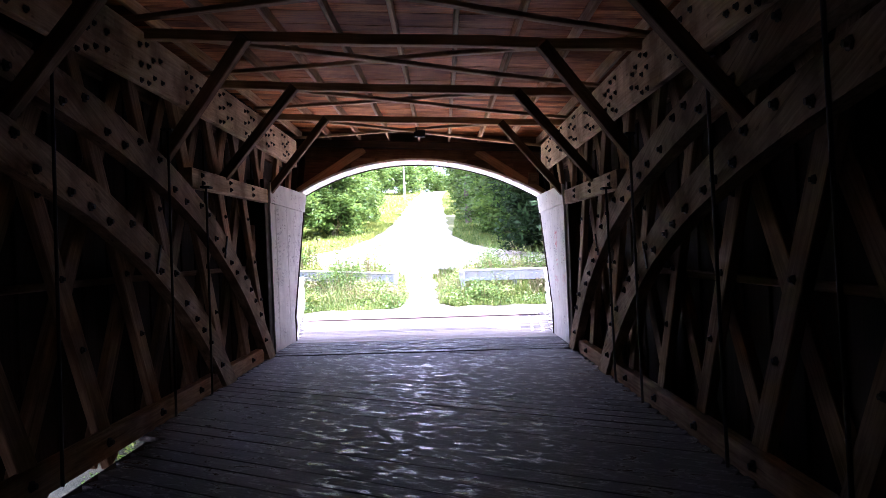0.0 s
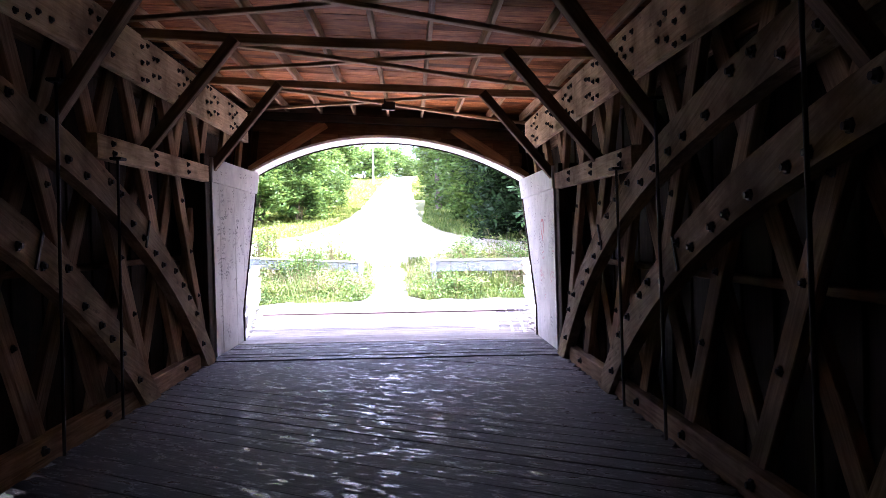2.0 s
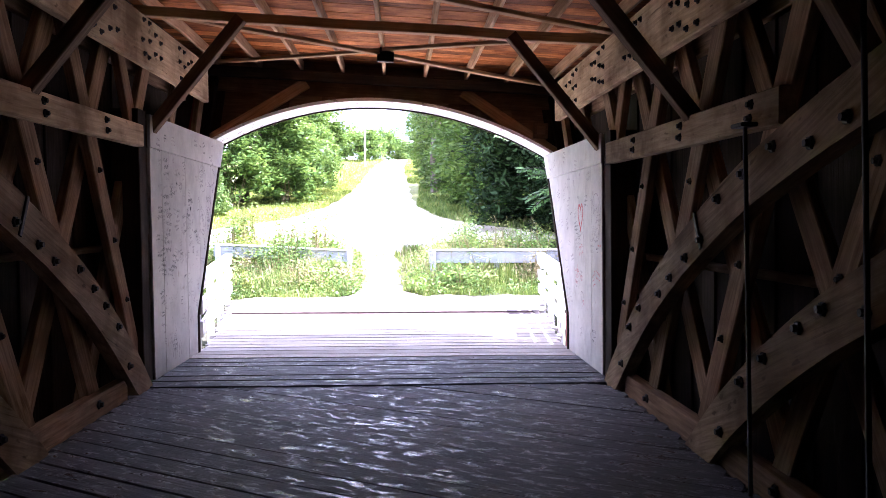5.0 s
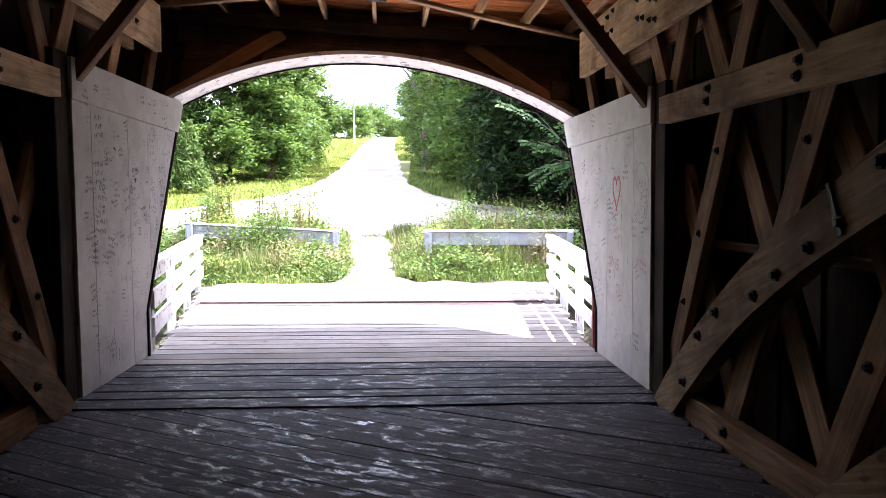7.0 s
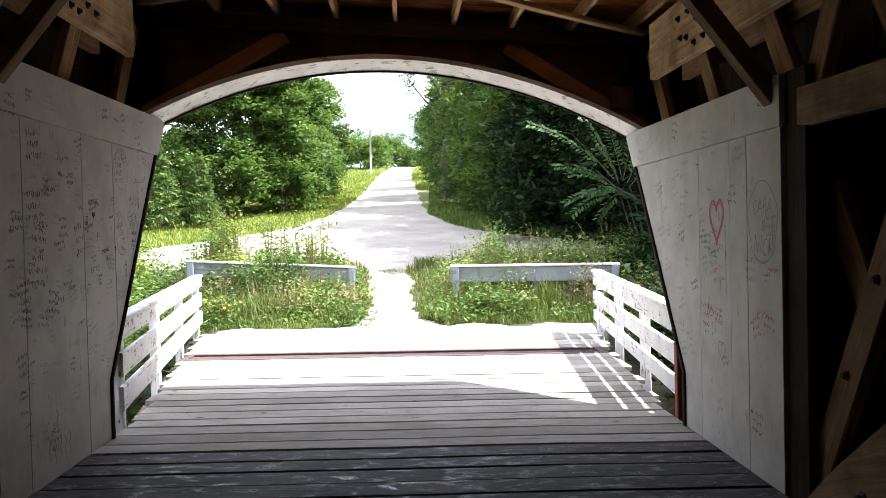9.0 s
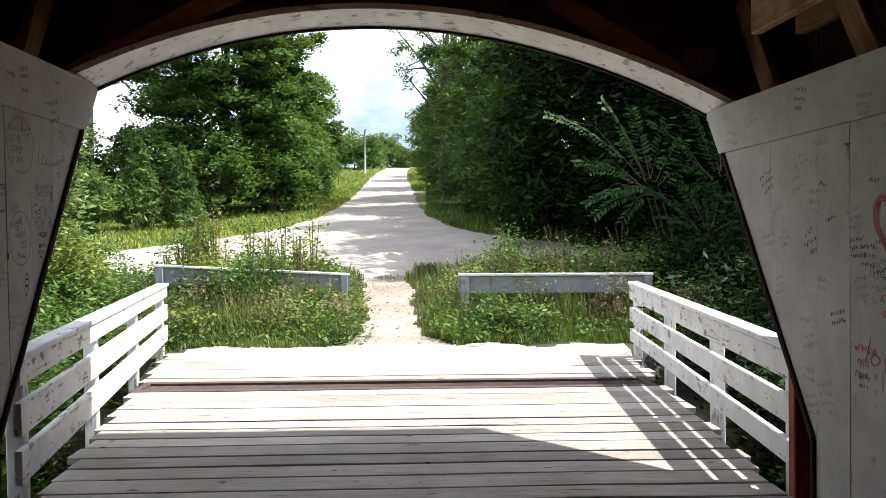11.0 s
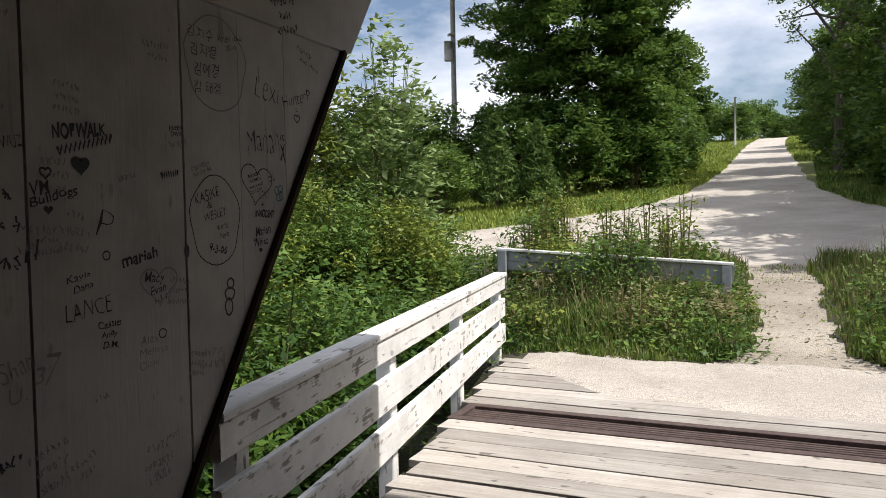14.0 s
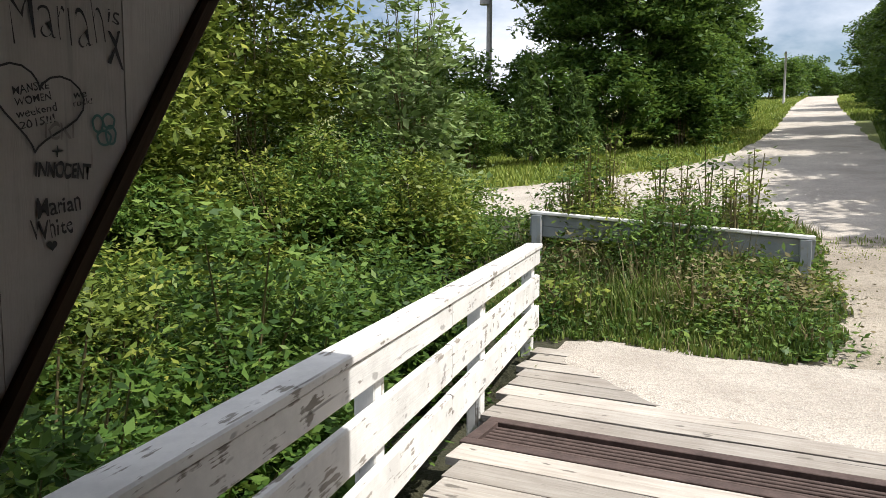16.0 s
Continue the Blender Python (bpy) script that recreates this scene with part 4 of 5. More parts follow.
def cedar(x, y, h, rad, seed):
    r = np.random.default_rng(seed)
    z = float(ground_z(np.array(x), np.array(y)))
    t = thing("cedar", (x, y, z), "young conical cedar with feathery dark green sprays", "tree", "young cedars")
    tube("trunk", [(x, y, z - 0.1), (x, y, z + h * 0.9)], [0.06, 0.015], M_BARK, t, 6)
    n = 3000
    hh = r.uniform(0.03, 1.0, n) ** 1.15
    a = r.uniform(0, 2 * np.pi, n)
    spokes = 0.75 + 0.3 * np.sin(a * 3.7 + 3 * np.sin(hh * 17)) * np.cos(hh * 29 + a)
    rr = rad * (1 - hh) ** 0.7 * spokes * r.uniform(0.3, 1.0, n) ** 0.5
    pts = np.stack([x + rr * np.cos(a), y + rr * np.sin(a), z + hh * h + 0.35 * rr], 1)
    leaf_object("crown", pts, 0.24, M_CEDAR, t, spread=0.6, droop=-0.6, aspect=0.25, r=r)


cedar(-8.6, 38.0, 2.9, 0.95, 5)
cedar(-9.9, 37.4, 3.2, 1.15, 6)


def shrub(name, x, y, z, h, rad, count, size, material, label, seed, stems=7, clumps=40):
    """A bush of stems with leaves that thicken upwards."""
    r = np.random.default_rng(seed)
    t = thing(name, (x, y, z), label, "shrub")
    for k in range(stems):
        a = 2 * math.pi * k / stems + r.uniform(0, 0.8)
        e = Vector((x + rad * 0.7 * math.cos(a) * r.uniform(0.3, 1), y + rad * 0.7 * math.sin(a) * r.uniform(0.3, 1), z + h * r.uniform(0.7, 1.0)))
        tube("stem", [(x + 0.1 * math.cos(a), y + 0.1 * math.sin(a), z - 0.1), ((x + e.x) / 2, (y + e.y) / 2, z + h * 0.5), e], [0.022, 0.014, 0.005], M_STEM, t, 5)
    pts, _ = crown_points((x, y, z + h * 0.55), (rad, rad, h * 0.55), count, clumps, 0.3 + 0.12 * rad, r, low=-0.95, hollow=0.4)
    leaf_object("foliage", pts, size, material, t, r=r)
    return t


r0 = np.random.default_rng(99)
# brush under the big trees
for k, (x, y, h, rad) in enumerate([(-6.6, 44.0, 3.2, 1.8), (-8.6, 42.0, 3.4, 2.0), (-10.8, 42.2, 3.6, 2.0), (-12.8, 43.0, 3.4, 2.0), (-7.0, 47.5, 3.4, 2.0), (-6.6, 52.0, 3.4, 1.8), (-7.2, 56.0, 3.2, 1.8), (-15.0, 41.0, 2.4, 2.0)]):
    shrub("thicket", x, y, float(ground_z(np.array(x), np.array(y))), h, rad, 6000, 0.24, M_TREE, "dense green thicket at the foot of the trees", 700 + k, clumps=80)
# the nearer thickets take the shade-coloured leaf as well
for k, (x, y) in enumerate([(5.4, 28.6), (4.3, 31.0), (3.2, 34.0), (2.4, 37.5), (1.9, 41.5), (1.6, 46.0), (1.2, 51.0), (0.9, 57.0), (0.6, 64.0), (7.2, 26.6)]):
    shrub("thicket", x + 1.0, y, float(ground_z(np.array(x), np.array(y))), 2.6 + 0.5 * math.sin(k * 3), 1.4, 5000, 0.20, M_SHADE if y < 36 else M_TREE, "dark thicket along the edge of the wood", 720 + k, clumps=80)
# brush on the sunny side, from beside the railing back to the lane
BRUSH = []
for k in range(60):
    x = r0.uniform(-13.5, -4.2)
    y = r0.uniform(15.0, 29.0)
    if y > 27.5 + 0.1 * x or (x > -5.2 and y > 20.5):
        continue
    BRUSH.append((x, y))
for k, (x, y) in enumerate(BRUSH):
    z = float(ground_z(np.array(x), np.array(y)))
    far = -x - 4.0
    top = 0.5 + 0.24 * far + r0.uniform(-0.6, 0.75) + 0.04 * (y - 20)
    h = max(1.0, top - z)
    mat_ = (M_SHRUB, M_YELLOW, M_TREE, M_YELLOW, M_SHRUB, M_YELLOW, M_SHRUB)[k % 7]
    shrub("bush", x, y, z, h, r0.uniform(0.7, 1.35), 4200, (0.08, 0.10, 0.115)[k % 3], mat_, "leafy green bush in the brush beside the approach", 200 + k, clumps=34 + (k % 4) * 8)
# low leafy cover right beside the railing
for k in range(16):
    y = 14.6 + 0.42 * k
    x = -3.35 - 0.19 * (y - 15) - r0.uniform(0.35, 1.2)
    z = float(ground_z(np.array(x), np.array(y)))
    shrub("low_bush", x, y, z, max(0.8, 0.35 - z + r0.uniform(-0.1, 0.3)), 0.85, 2800, 0.105, M_TREE, "low dark leafy cover beside the white railing", 400 + k, clumps=30)
# east of the deck the cover wears the shade-coloured leaf
for k in range(16):
    y = 14.9 + 0.42 * k
    x = 3.1 + 0.09 * (y - 15) + r0.uniform(0.3, 1.1)
    z = float(ground_z(np.array(x), np.array(y)))
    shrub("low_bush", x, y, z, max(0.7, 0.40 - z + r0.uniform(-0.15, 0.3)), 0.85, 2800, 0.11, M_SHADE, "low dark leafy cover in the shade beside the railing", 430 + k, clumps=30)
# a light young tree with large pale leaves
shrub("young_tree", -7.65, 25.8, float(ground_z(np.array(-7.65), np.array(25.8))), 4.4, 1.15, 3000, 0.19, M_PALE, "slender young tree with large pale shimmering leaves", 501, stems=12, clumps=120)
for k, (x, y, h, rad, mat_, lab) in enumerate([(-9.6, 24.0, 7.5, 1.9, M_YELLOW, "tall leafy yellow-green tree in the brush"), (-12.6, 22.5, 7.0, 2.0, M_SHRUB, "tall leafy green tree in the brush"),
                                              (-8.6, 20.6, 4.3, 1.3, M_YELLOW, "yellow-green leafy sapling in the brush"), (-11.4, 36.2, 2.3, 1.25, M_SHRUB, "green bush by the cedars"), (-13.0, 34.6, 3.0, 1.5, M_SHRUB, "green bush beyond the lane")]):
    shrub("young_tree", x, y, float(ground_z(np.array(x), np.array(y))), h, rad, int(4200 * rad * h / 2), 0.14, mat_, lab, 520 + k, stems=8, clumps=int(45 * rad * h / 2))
# brush on the shaded side, in the leaf coloured for shade
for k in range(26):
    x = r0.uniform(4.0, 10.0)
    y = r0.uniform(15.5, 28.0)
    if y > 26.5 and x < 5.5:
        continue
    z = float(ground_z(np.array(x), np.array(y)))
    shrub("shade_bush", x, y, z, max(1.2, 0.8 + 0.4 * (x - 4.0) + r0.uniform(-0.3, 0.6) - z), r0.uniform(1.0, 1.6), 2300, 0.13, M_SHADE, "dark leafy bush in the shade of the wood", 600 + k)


def rise(x, y):
    """Growth is trodden low along the path and the deck end."""
    f = np.clip((y - 21.0) / np.where(x > 0, 1.5, 2.0), 0.16, 1.0)
    p = np.clip((np.abs(x + 0.55 + 0.07 * (y - 22)) - 0.42) / 1.1, 0.12, 1.0) ** 0.8
    return np.where(y < 26.5, np.minimum(f, p), 0.6)


def weeds(name, inside, count, h, material, label, seed, blade=0.012, box=(-4, 4, 21, 25)):
    """Grass blades and weed stalks over a patch: one object."""
    r = np.random.default_rng(seed)
    x = r.uniform(box[0], box[1], count)
    y = r.uniform(box[2], box[3], count)
    keep = inside(x, y)
    x, y = x[keep], y[keep]
    n = len(x)
    z = ground_z(x, y)
    lump = 0.5 + 0.5 * np.sin(x * 2.3 + 1.3 * np.sin(y * 1.9)) * np.cos(y * 2.1 + np.sin(x * 1.7))
    hh = h * r.uniform(0.35, 1.2, n) * (0.45 + 0.75 * lump) * rise(x, y)
    a = r.uniform(0, 2 * np.pi, n)
    lean = hh * r.uniform(0.05, 0.55, n)
    dx, dy = np.cos(a), np.sin(a)
    w = blade * r.uniform(0.6, 1.5, n)
    p0 = np.stack([x, y, z], 1)
    sd = np.stack([-dy, dx, np.zeros(n)], 1) * w[:, None]
    p1 = p0 + np.stack([dx * lean * 0.3, dy * lean * 0.3, hh * 0.6], 1)
    p2 = p0 + np.stack([dx * lean, dy * lean, hh], 1)
    v = np.stack([p0 - sd, p0 + sd, p1 + sd * 0.8, p1 - sd * 0.8, p2 + sd * 0.15, p2 - sd * 0.15], 1).reshape(-1, 3)
    b = np.arange(n)[:, None] * 6
    f = np.concatenate([b + np.array([[0, 1, 2, 3]]), b + np.array([[3, 2, 4, 5]])]).astype(np.int32)
    ob = new(name, fast_mesh(name, v, f, material))
    return tagged(ob, label, "grass", kind="stuff")


def patch(x, y):
    return (~is_road(x, y)) & (y > 21.2)


weeds("grass", lambda x, y: patch(x, y), 30000, 0.42, M_GRASS, "rough green grass round the barriers", 1, box=(-5.2, 5.2, 21.1, 28.6))
weeds("verge_grass", lambda x, y: (~is_road(x, y)) & (x < road_mid(y)) & (x > -15), 74000, 0.30, M_VERGE, "long yellow-green verge grass by the lane", 2, blade=0.022, box=(-15, -3, 30, 62))
weeds("far_grass", lambda x, y: (~is_road(x, y)) & (np.abs(x + 3) < 9), 40000, 0.4, M_VERGE, "verge grass up the lane", 3, blade=0.04, box=(-12, 6, 60, 118))
weeds("shade_grass", lambda x, y: (~is_road(x, y)) & (x > 0), 36000, 0.36, M_GRASS, "short grass along the shaded verge", 4, blade=0.02, box=(0, 8, 28, 60))
weeds("edge_grass", lambda x, y: patch(x, y) & (y < 22.4 + 0.3 * np.sin(x * 4)), 20000, 0.55, M_GRASS, "bright short grass at the gravel edge", 9, blade=0.009, box=(-4.6, 4.4, 21.1, 22.8))
weeds("dry_grass", lambda x, y: patch(x, y), 15000, 0.6, M_DRY, "dry straw-coloured grass among the weeds", 6, blade=0.005, box=(-5.2, 5.2, 21.3, 28.4))
weeds("dry_stalks", lambda x, y: patch(x, y) & (np.abs(x + 0.5) > 0.9), 2400, 0.95, M_DRY, "tall dry weed stalks round the barriers", 5, blade=0.005, box=(-4.9, 4.2, 21.6, 26.0))

# leafy weeds
def leafy_patch(name, boxes, count, hmax, size, material, label, seed):
    r = np.random.default_rng(seed)
    out = []
    for (x0, x1, y0, y1) in boxes:
        ns = count
        x, y = r.uniform(x0, x1, ns), r.uniform(y0, y1, ns)
        keep = (~is_road(x, y))
        x, y = x[keep], y[keep]
        h = hmax * r.uniform(0.3, 1.0, len(x)) * rise(x, y)
        for k in range(14):
            f = r.uniform(0.1, 1.0, len(x))
            out.append(np.stack([x + r.normal(size=len(x)) * 0.07, y + r.normal(size=len(x)) * 0.07, ground_z(x, y) + h * f], 1))
    ob = leaf_object(name, np.concatenate(out), size, material, r=r)
    return tagged(ob, label, "weeds", kind="stuff")


# weed clumps that crowd the barriers
for k in range(84):
    sl = k % 2 == 0
    x = r0.uniform(-4.7, -1.25) if sl else r0.uniform(0.35, 4.5)
    y = r0.uniform(21.6, 25.3)
    f = float(rise(np.array(x), np.array(y)))
    h = f * r0.uniform(0.55, 1.05) + (0.3 if k % 9 == 0 and f > 0.7 else 0)
    if y < (23.7 + 0.12 * (x + 2.9) if sl else 22.6):         # the barriers stand clear of most of the growth before them
        h = min(h * 1.15, 0.85 if -3.8 < x < -2.5 else 0.62 if sl else 0.74)
        if -3.8 < x < -2.5 and y > 22.7:
            h = 0.8 + 0.35 * (k % 3) / 2
    if (-2.3 < x < -1.1 and y < 24.0) or (0.3 < x < 1.2 and y < 22.8):
        h *= 0.7
    z = float(ground_z(np.array(x), np.array(y)))
    shrub("weed_clump", x, y, z, max(h, 0.14), r0.uniform(0.26, 0.5), int(240 + 480 * h), (0.055, 0.075, 0.095)[k % 3], (M_SHRUB, M_GRASS, M_SHRUB, M_TREE, M_YELLOW, M_TREE, M_DRY)[k % 7], "leafy weed clump crowding the low barrier", 800 + k, stems=6, clumps=30)
# slender tall weeds that stand over the barriers
for k in range(22):
    sl = k % 3 != 0
    x, y = (r0.uniform(-4.4, -2.0), r0.uniform(23.9, 25.0)) if sl else (r0.uniform(0.7, 3.2), r0.uniform(22.7, 23.8))
    if k == 0:
        x, y = -5.0, 25.4
    z = float(ground_z(np.array(x), np.array(y)))
    shrub("tall_weed", x, y, z, r0.uniform(1.3, 1.75) if sl else r0.uniform(1.0, 1.3), r0.uniform(0.12, 0.22), 320, 0.085, (M_SHRUB, M_YELLOW, M_SHRUB)[k % 3], "slender tall leafy weed standing over the low barrier", 900 + k, stems=4, clumps=26)
# tall branching stalks with small seed heads
for k in range(26):
    sl = k % 2 == 0
    x = r0.uniform(-4.4, -1.6) if sl else r0.uniform(0.9, 4.0)
    y = r0.uniform(23.7, 25.2) if sl else r0.uniform(22.4, 23.6)
    z = float(ground_z(np.array(x), np.array(y)))
    h = r0.uniform(0.95, 1.45)
    st = thing("seed_stalk", (x, y, z), "tall dry branching weed stalk with seed heads", "weed")
    dots = []
    tip = Vector((x + r0.uniform(-0.12, 0.12), y + r0.uniform(-0.1, 0.1), z + h))
    base = Vector((x, y, z - 0.05))
    tube("stem", [base, (base + tip) / 2, tip], [0.007, 0.005, 0.002], M_STEM, st, 4)
    for q in range(9):
        s = base.lerp(tip, 0.45 + 0.06 * q)
        e = s + Vector((r0.uniform(-0.2, 0.2), r0.uniform(-0.15, 0.15), r0.uniform(0.08, 0.24)))
        tube("twig", [s, e], [0.003, 0.0015], M_STEM, st, 3)
        dots += [s.lerp(e, g) + Vector((r0.normal() * 0.012, r0.normal() * 0.012, 0)) for g in (0.4, 0.6, 0.8, 0.9, 1.0)]
    tagged(leaf_object("seed_head", [tuple(d) for d in dots], 0.032, M_DRY if k % 3 else M_SHRUB, st), kind="stuff")
# tufts on the path and dry leaves blown on it
weeds("path_tuft", lambda x, y: (x + 0.75) ** 2 + ((y - 26.3) * 0.6) ** 2 < 0.28, 900, 0.14, M_VERGE, "sparse grass tufts on the gravel path", 8, blade=0.006, box=(-1.6, 0.2, 25.2, 27.4))
lx = r0.uniform(-1.4, 0.4, 260)
ly = r0.uniform(21.3, 26.5, 260)
tagged(leaf_object("fallen_leaf_litter", np.stack([lx, ly, ground_z(lx, ly) + 0.012], 1), 0.055, M_STEM, spread=0.1, droop=0.0), "small dry leaves and pebbles on the path", "leaf litter", kind="stuff")
leafy_patch("weeds", [(-4.9, -1.1, 21.4, 25.2), (0.2, 4.6, 21.4, 25.2)], 1300, 0.5, 0.08, M_SHRUB, "leafy green weeds round the barriers", 71)
leafy_patch("tall_weeds", [(-4.6, -2.2, 23.9, 25.4), (0.7, 4.0, 22.7, 24.2)], 260, 1.35, 0.07, M_YELLOW, "tall seeding weeds in front of the barriers", 72)
leafy_patch("brush_floor", [(-14, -4.6, 14.5, 29.0), (3.6, 10, 15.5, 28)], 1500, 0.8, 0.11, M_TREE, "undergrowth leaves under the brush", 73)

# ---- poles ----
for (x, y, top_z, rad, box_z) in ((-14.76, 45.0, 13.0, 0.13, 9.05), (-6.2, 90.0, 12.2, 0.11, 0)):
    z = float(ground_z(np.array(x), np.array(y)))
    pole = thing("utility_pole", (x, y, z), "grey utility pole" + (" with a transformer can" if box_z else " by the lane"), "pole")
    tube("shaft", [(x, y, z - 0.2), (x, y, top_z)], [rad, rad * 0.8], M_POLE, pole, 10)
    if box_z:
        tube("transformer", [(x - 0.12, y - 0.25, box_z - 0.45), (x - 0.12, y - 0.25, box_z + 0.4)], [0.2, 0.2], M_POLE, pole, 12)
        beam("bracket", (x - 0.12, y - 0.25, box_z + 0.7), (x + 0.1, y - 0.05, box_z + 0.75), 0.1, 0.25, M_POLE, pole)


# ---- compound-leaved saplings at the wood's edge ----
def sapling(x, y, z, fronds, material, seed):
    """Stems that fan out of one foot to (x, y, z); from there long feathered leaves reach out to the offsets in fronds."""
    r = np.random.default_rng(seed)
    z0 = float(ground_z(np.array(x + 0.5), np.array(y + 0.3)))
    t = thing("sapling", (x + 0.5, y + 0.3, z0), "sapling with long feathered compound leaves at the wood's edge", "tree")
    hub = Vector((x, y, z))
    foot = Vector((x + 0.5, y + 0.3, z0 - 0.1))
    for w in (-0.12, 0.0, 0.14):
        tube("stem", [foot + Vector((w * 0.4, 0, 0)), foot.lerp(hub, 0.5) + Vector((0.1 + w, 0.05, 0)), hub + Vector((w, 0, 0.05))], [0.03, 0.02, 0.01], M_BARK, t, 6)
    cs, ds = [], []
    for dx, dz in fronds:
        s = hub + Vector((dx * 0.12, r.uniform(-0.2, 0.2), dz * 0.15))
        e = hub + Vector((dx, r.uniform(-0.45, 0.25), dz))
        m_ = s.lerp(e, 0.5) + Vector((0, 0, 0.16 * abs(dx) + 0.05))
        tube("leaf_stalk", [s, s.lerp(m_, 0.5) + Vector((0, 0, 0.02)), m_, e], [0.009, 0.007, 0.005, 0.002], M_BARK, t, 4)
        n = max(6, int((e - s).length / 0.085))
        for q in np.linspace(0.2, 1.0, n):
            p = s * (1 - q) ** 2 + m_ * 2 * q * (1 - q) + e * q * q
            d = (e - s).normalized()
            sd = d.cross(Vector((0.0, -0.55, 0.85))).normalized()
            for w in (-1, 1):
                ds.append((sd * w * 0.75 + d * 0.45 - UP * r.uniform(0.05, 0.35)).normalized())
                cs.append(p + ds[-1] * 0.095)
    c_, d_ = np.array(cs), np.array(ds)
    s_ = np.cross(d_, np.array([0.1, -0.6, 0.8]) + r.normal(size=d_.shape) * 0.3)
    s_ /= np.linalg.norm(s_, axis=1)[:, None]
    L = r.uniform(0.15, 0.22, len(c_))[:, None]
    v = np.stack([c_ - d_ * L / 2, c_ + s_ * 0.04, c_ + d_ * L / 2, c_ - s_ * 0.04], 1).reshape(-1, 3)
    f = (np.arange(len(c_))[:, None] * 4 + np.array([[0, 1, 2, 3]])).astype(np.int32)
    spray = hang(new("leaf_spray", fast_mesh("leaf_spray", v, f, material)), Matrix.Identity(4), t)
    tagged(spray, kind="stuff")


FAN = [(-2.0, 1.38), (-1.0, 1.6), (-1.45, 0.5), (-1.2, 0.32), (-1.25, -0.25), (-1.15, -0.5), (-0.35, 1.5), (0.25, 1.3), (-0.55, 0.9), (-0.8, -0.1), (0.6, 0.9), (0.8, 0.3), (-0.5, -0.6)]
sapling(4.3, 25.0, 2.4, FAN, M_FROND, 3)
# the two behind use the leaf with shade in its colour
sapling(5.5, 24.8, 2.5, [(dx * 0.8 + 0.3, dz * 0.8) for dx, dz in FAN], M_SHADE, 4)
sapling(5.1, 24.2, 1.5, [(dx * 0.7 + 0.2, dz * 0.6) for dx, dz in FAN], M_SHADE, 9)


# ---- handwriting on the wings ----
def on_wing(sgn, v, z, rot=0.0):
    """A pose on the inner face of a wing: x along the writing, y up."""
    right = ALONG * (1 if sgn < 0 else -1)
    face = ACROSS * (-sgn)
    m = Matrix((right, UP, face)).transposed().to_4x4()
    m.translation = P(sgn * (2.2825 if z > 2.285 else 2.2975), v, z)
    return m @ Matrix.Rotation(radians(rot), 4, "Z")


def write(sgn, text, v, z, w, h, material, rot=0.0, label="black marker handwriting", bold=0.0):
    """Handwriting w wide and h high, centred at (v, z)."""
    cu = bpy.data.curves.new("writing", "FONT")
    cu.body, cu.size, cu.offset, cu.shear = text, 1.0, bold - (0.02 if h > 0.06 else 0.008), 0.12
    tmp = bpy.data.objects.new("tmp", cu)
    scene.collection.objects.link(tmp)
    dg = bpy.context.evaluated_depsgraph_get()
    me = bpy.data.meshes.new_from_object(tmp.evaluated_get(dg))
    bpy.data.objects.remove(tmp)
    me.materials.clear()
    me.materials.append(material)
    xs_, ys_ = [q.co.x for q in me.vertices], [q.co.y for q in me.vertices]
    x0, y0, wx, hy = min(xs_), min(ys_), max(xs_) - min(xs_), max(ys_) - min(ys_)
    for vt in me.vertices:                      # an unsteady hand
        x, y = (vt.co.x - x0) / wx - 0.5, (vt.co.y - y0) / hy - 0.5
        vt.co.x = w * x + h * 0.12 * noise.noise((x * w / h * 1.9, y * 2.3, v * 7))
        vt.co.y = h * y + h * 0.22 * noise.noise((x * w / h * 1.3 + 5, y * 1.9, z * 9))
    ob = hang(new("writing", me), on_wing(sgn, v, z, rot), WING_L if sgn < 0 else WING_R)
    return tagged(ob, label)


def ribbon(points, w):
    vs, fs = [], []
    for i, p in enumerate(points):
        a, q = points[max(i - 1, 0)], points[min(i + 1, len(points) - 1)]
        d = Vector((q[0] - a[0], q[1] - a[1]))
        d = d.normalized() if d.length > 0 else Vector((1, 0))
        vs += [(p[0] - d.y * w, p[1] + d.x * w, 0), (p[0] + d.y * w, p[1] - d.x * w, 0)]
    for i in range(len(points) - 1):
        fs.append((2 * i, 2 * i + 1, 2 * i + 3, 2 * i + 2))
    return vs, fs


def drawn(sgn, v, z, points, w, material, name="drawing", label="marker drawing", rot=0.0):
    vs, fs = ribbon(points, w)
    return part(name, vs, [f[::-1] for f in fs], material, WING_L if sgn < 0 else WING_R, label, m=on_wing(sgn, v, z, rot))


def heart(s, n=26):
    out = []
    for i in range(n + 1):
        a = 2 * math.pi * i / n
        out.append((s * 0.062 * 16 * math.sin(a) ** 3, s * 0.062 * (13 * math.cos(a) - 5 * math.cos(2 * a) - 2 * math.cos(3 * a) - math.cos(4 * a))))
    return out


def loop(a, b, n=28):
    return [(a * math.cos(2 * math.pi * i / n) * (1 + 0.06 * math.sin(2 * math.pi * i * 5 / n)), b * math.sin(2 * math.pi * i / n)) for i in range(n + 1)]


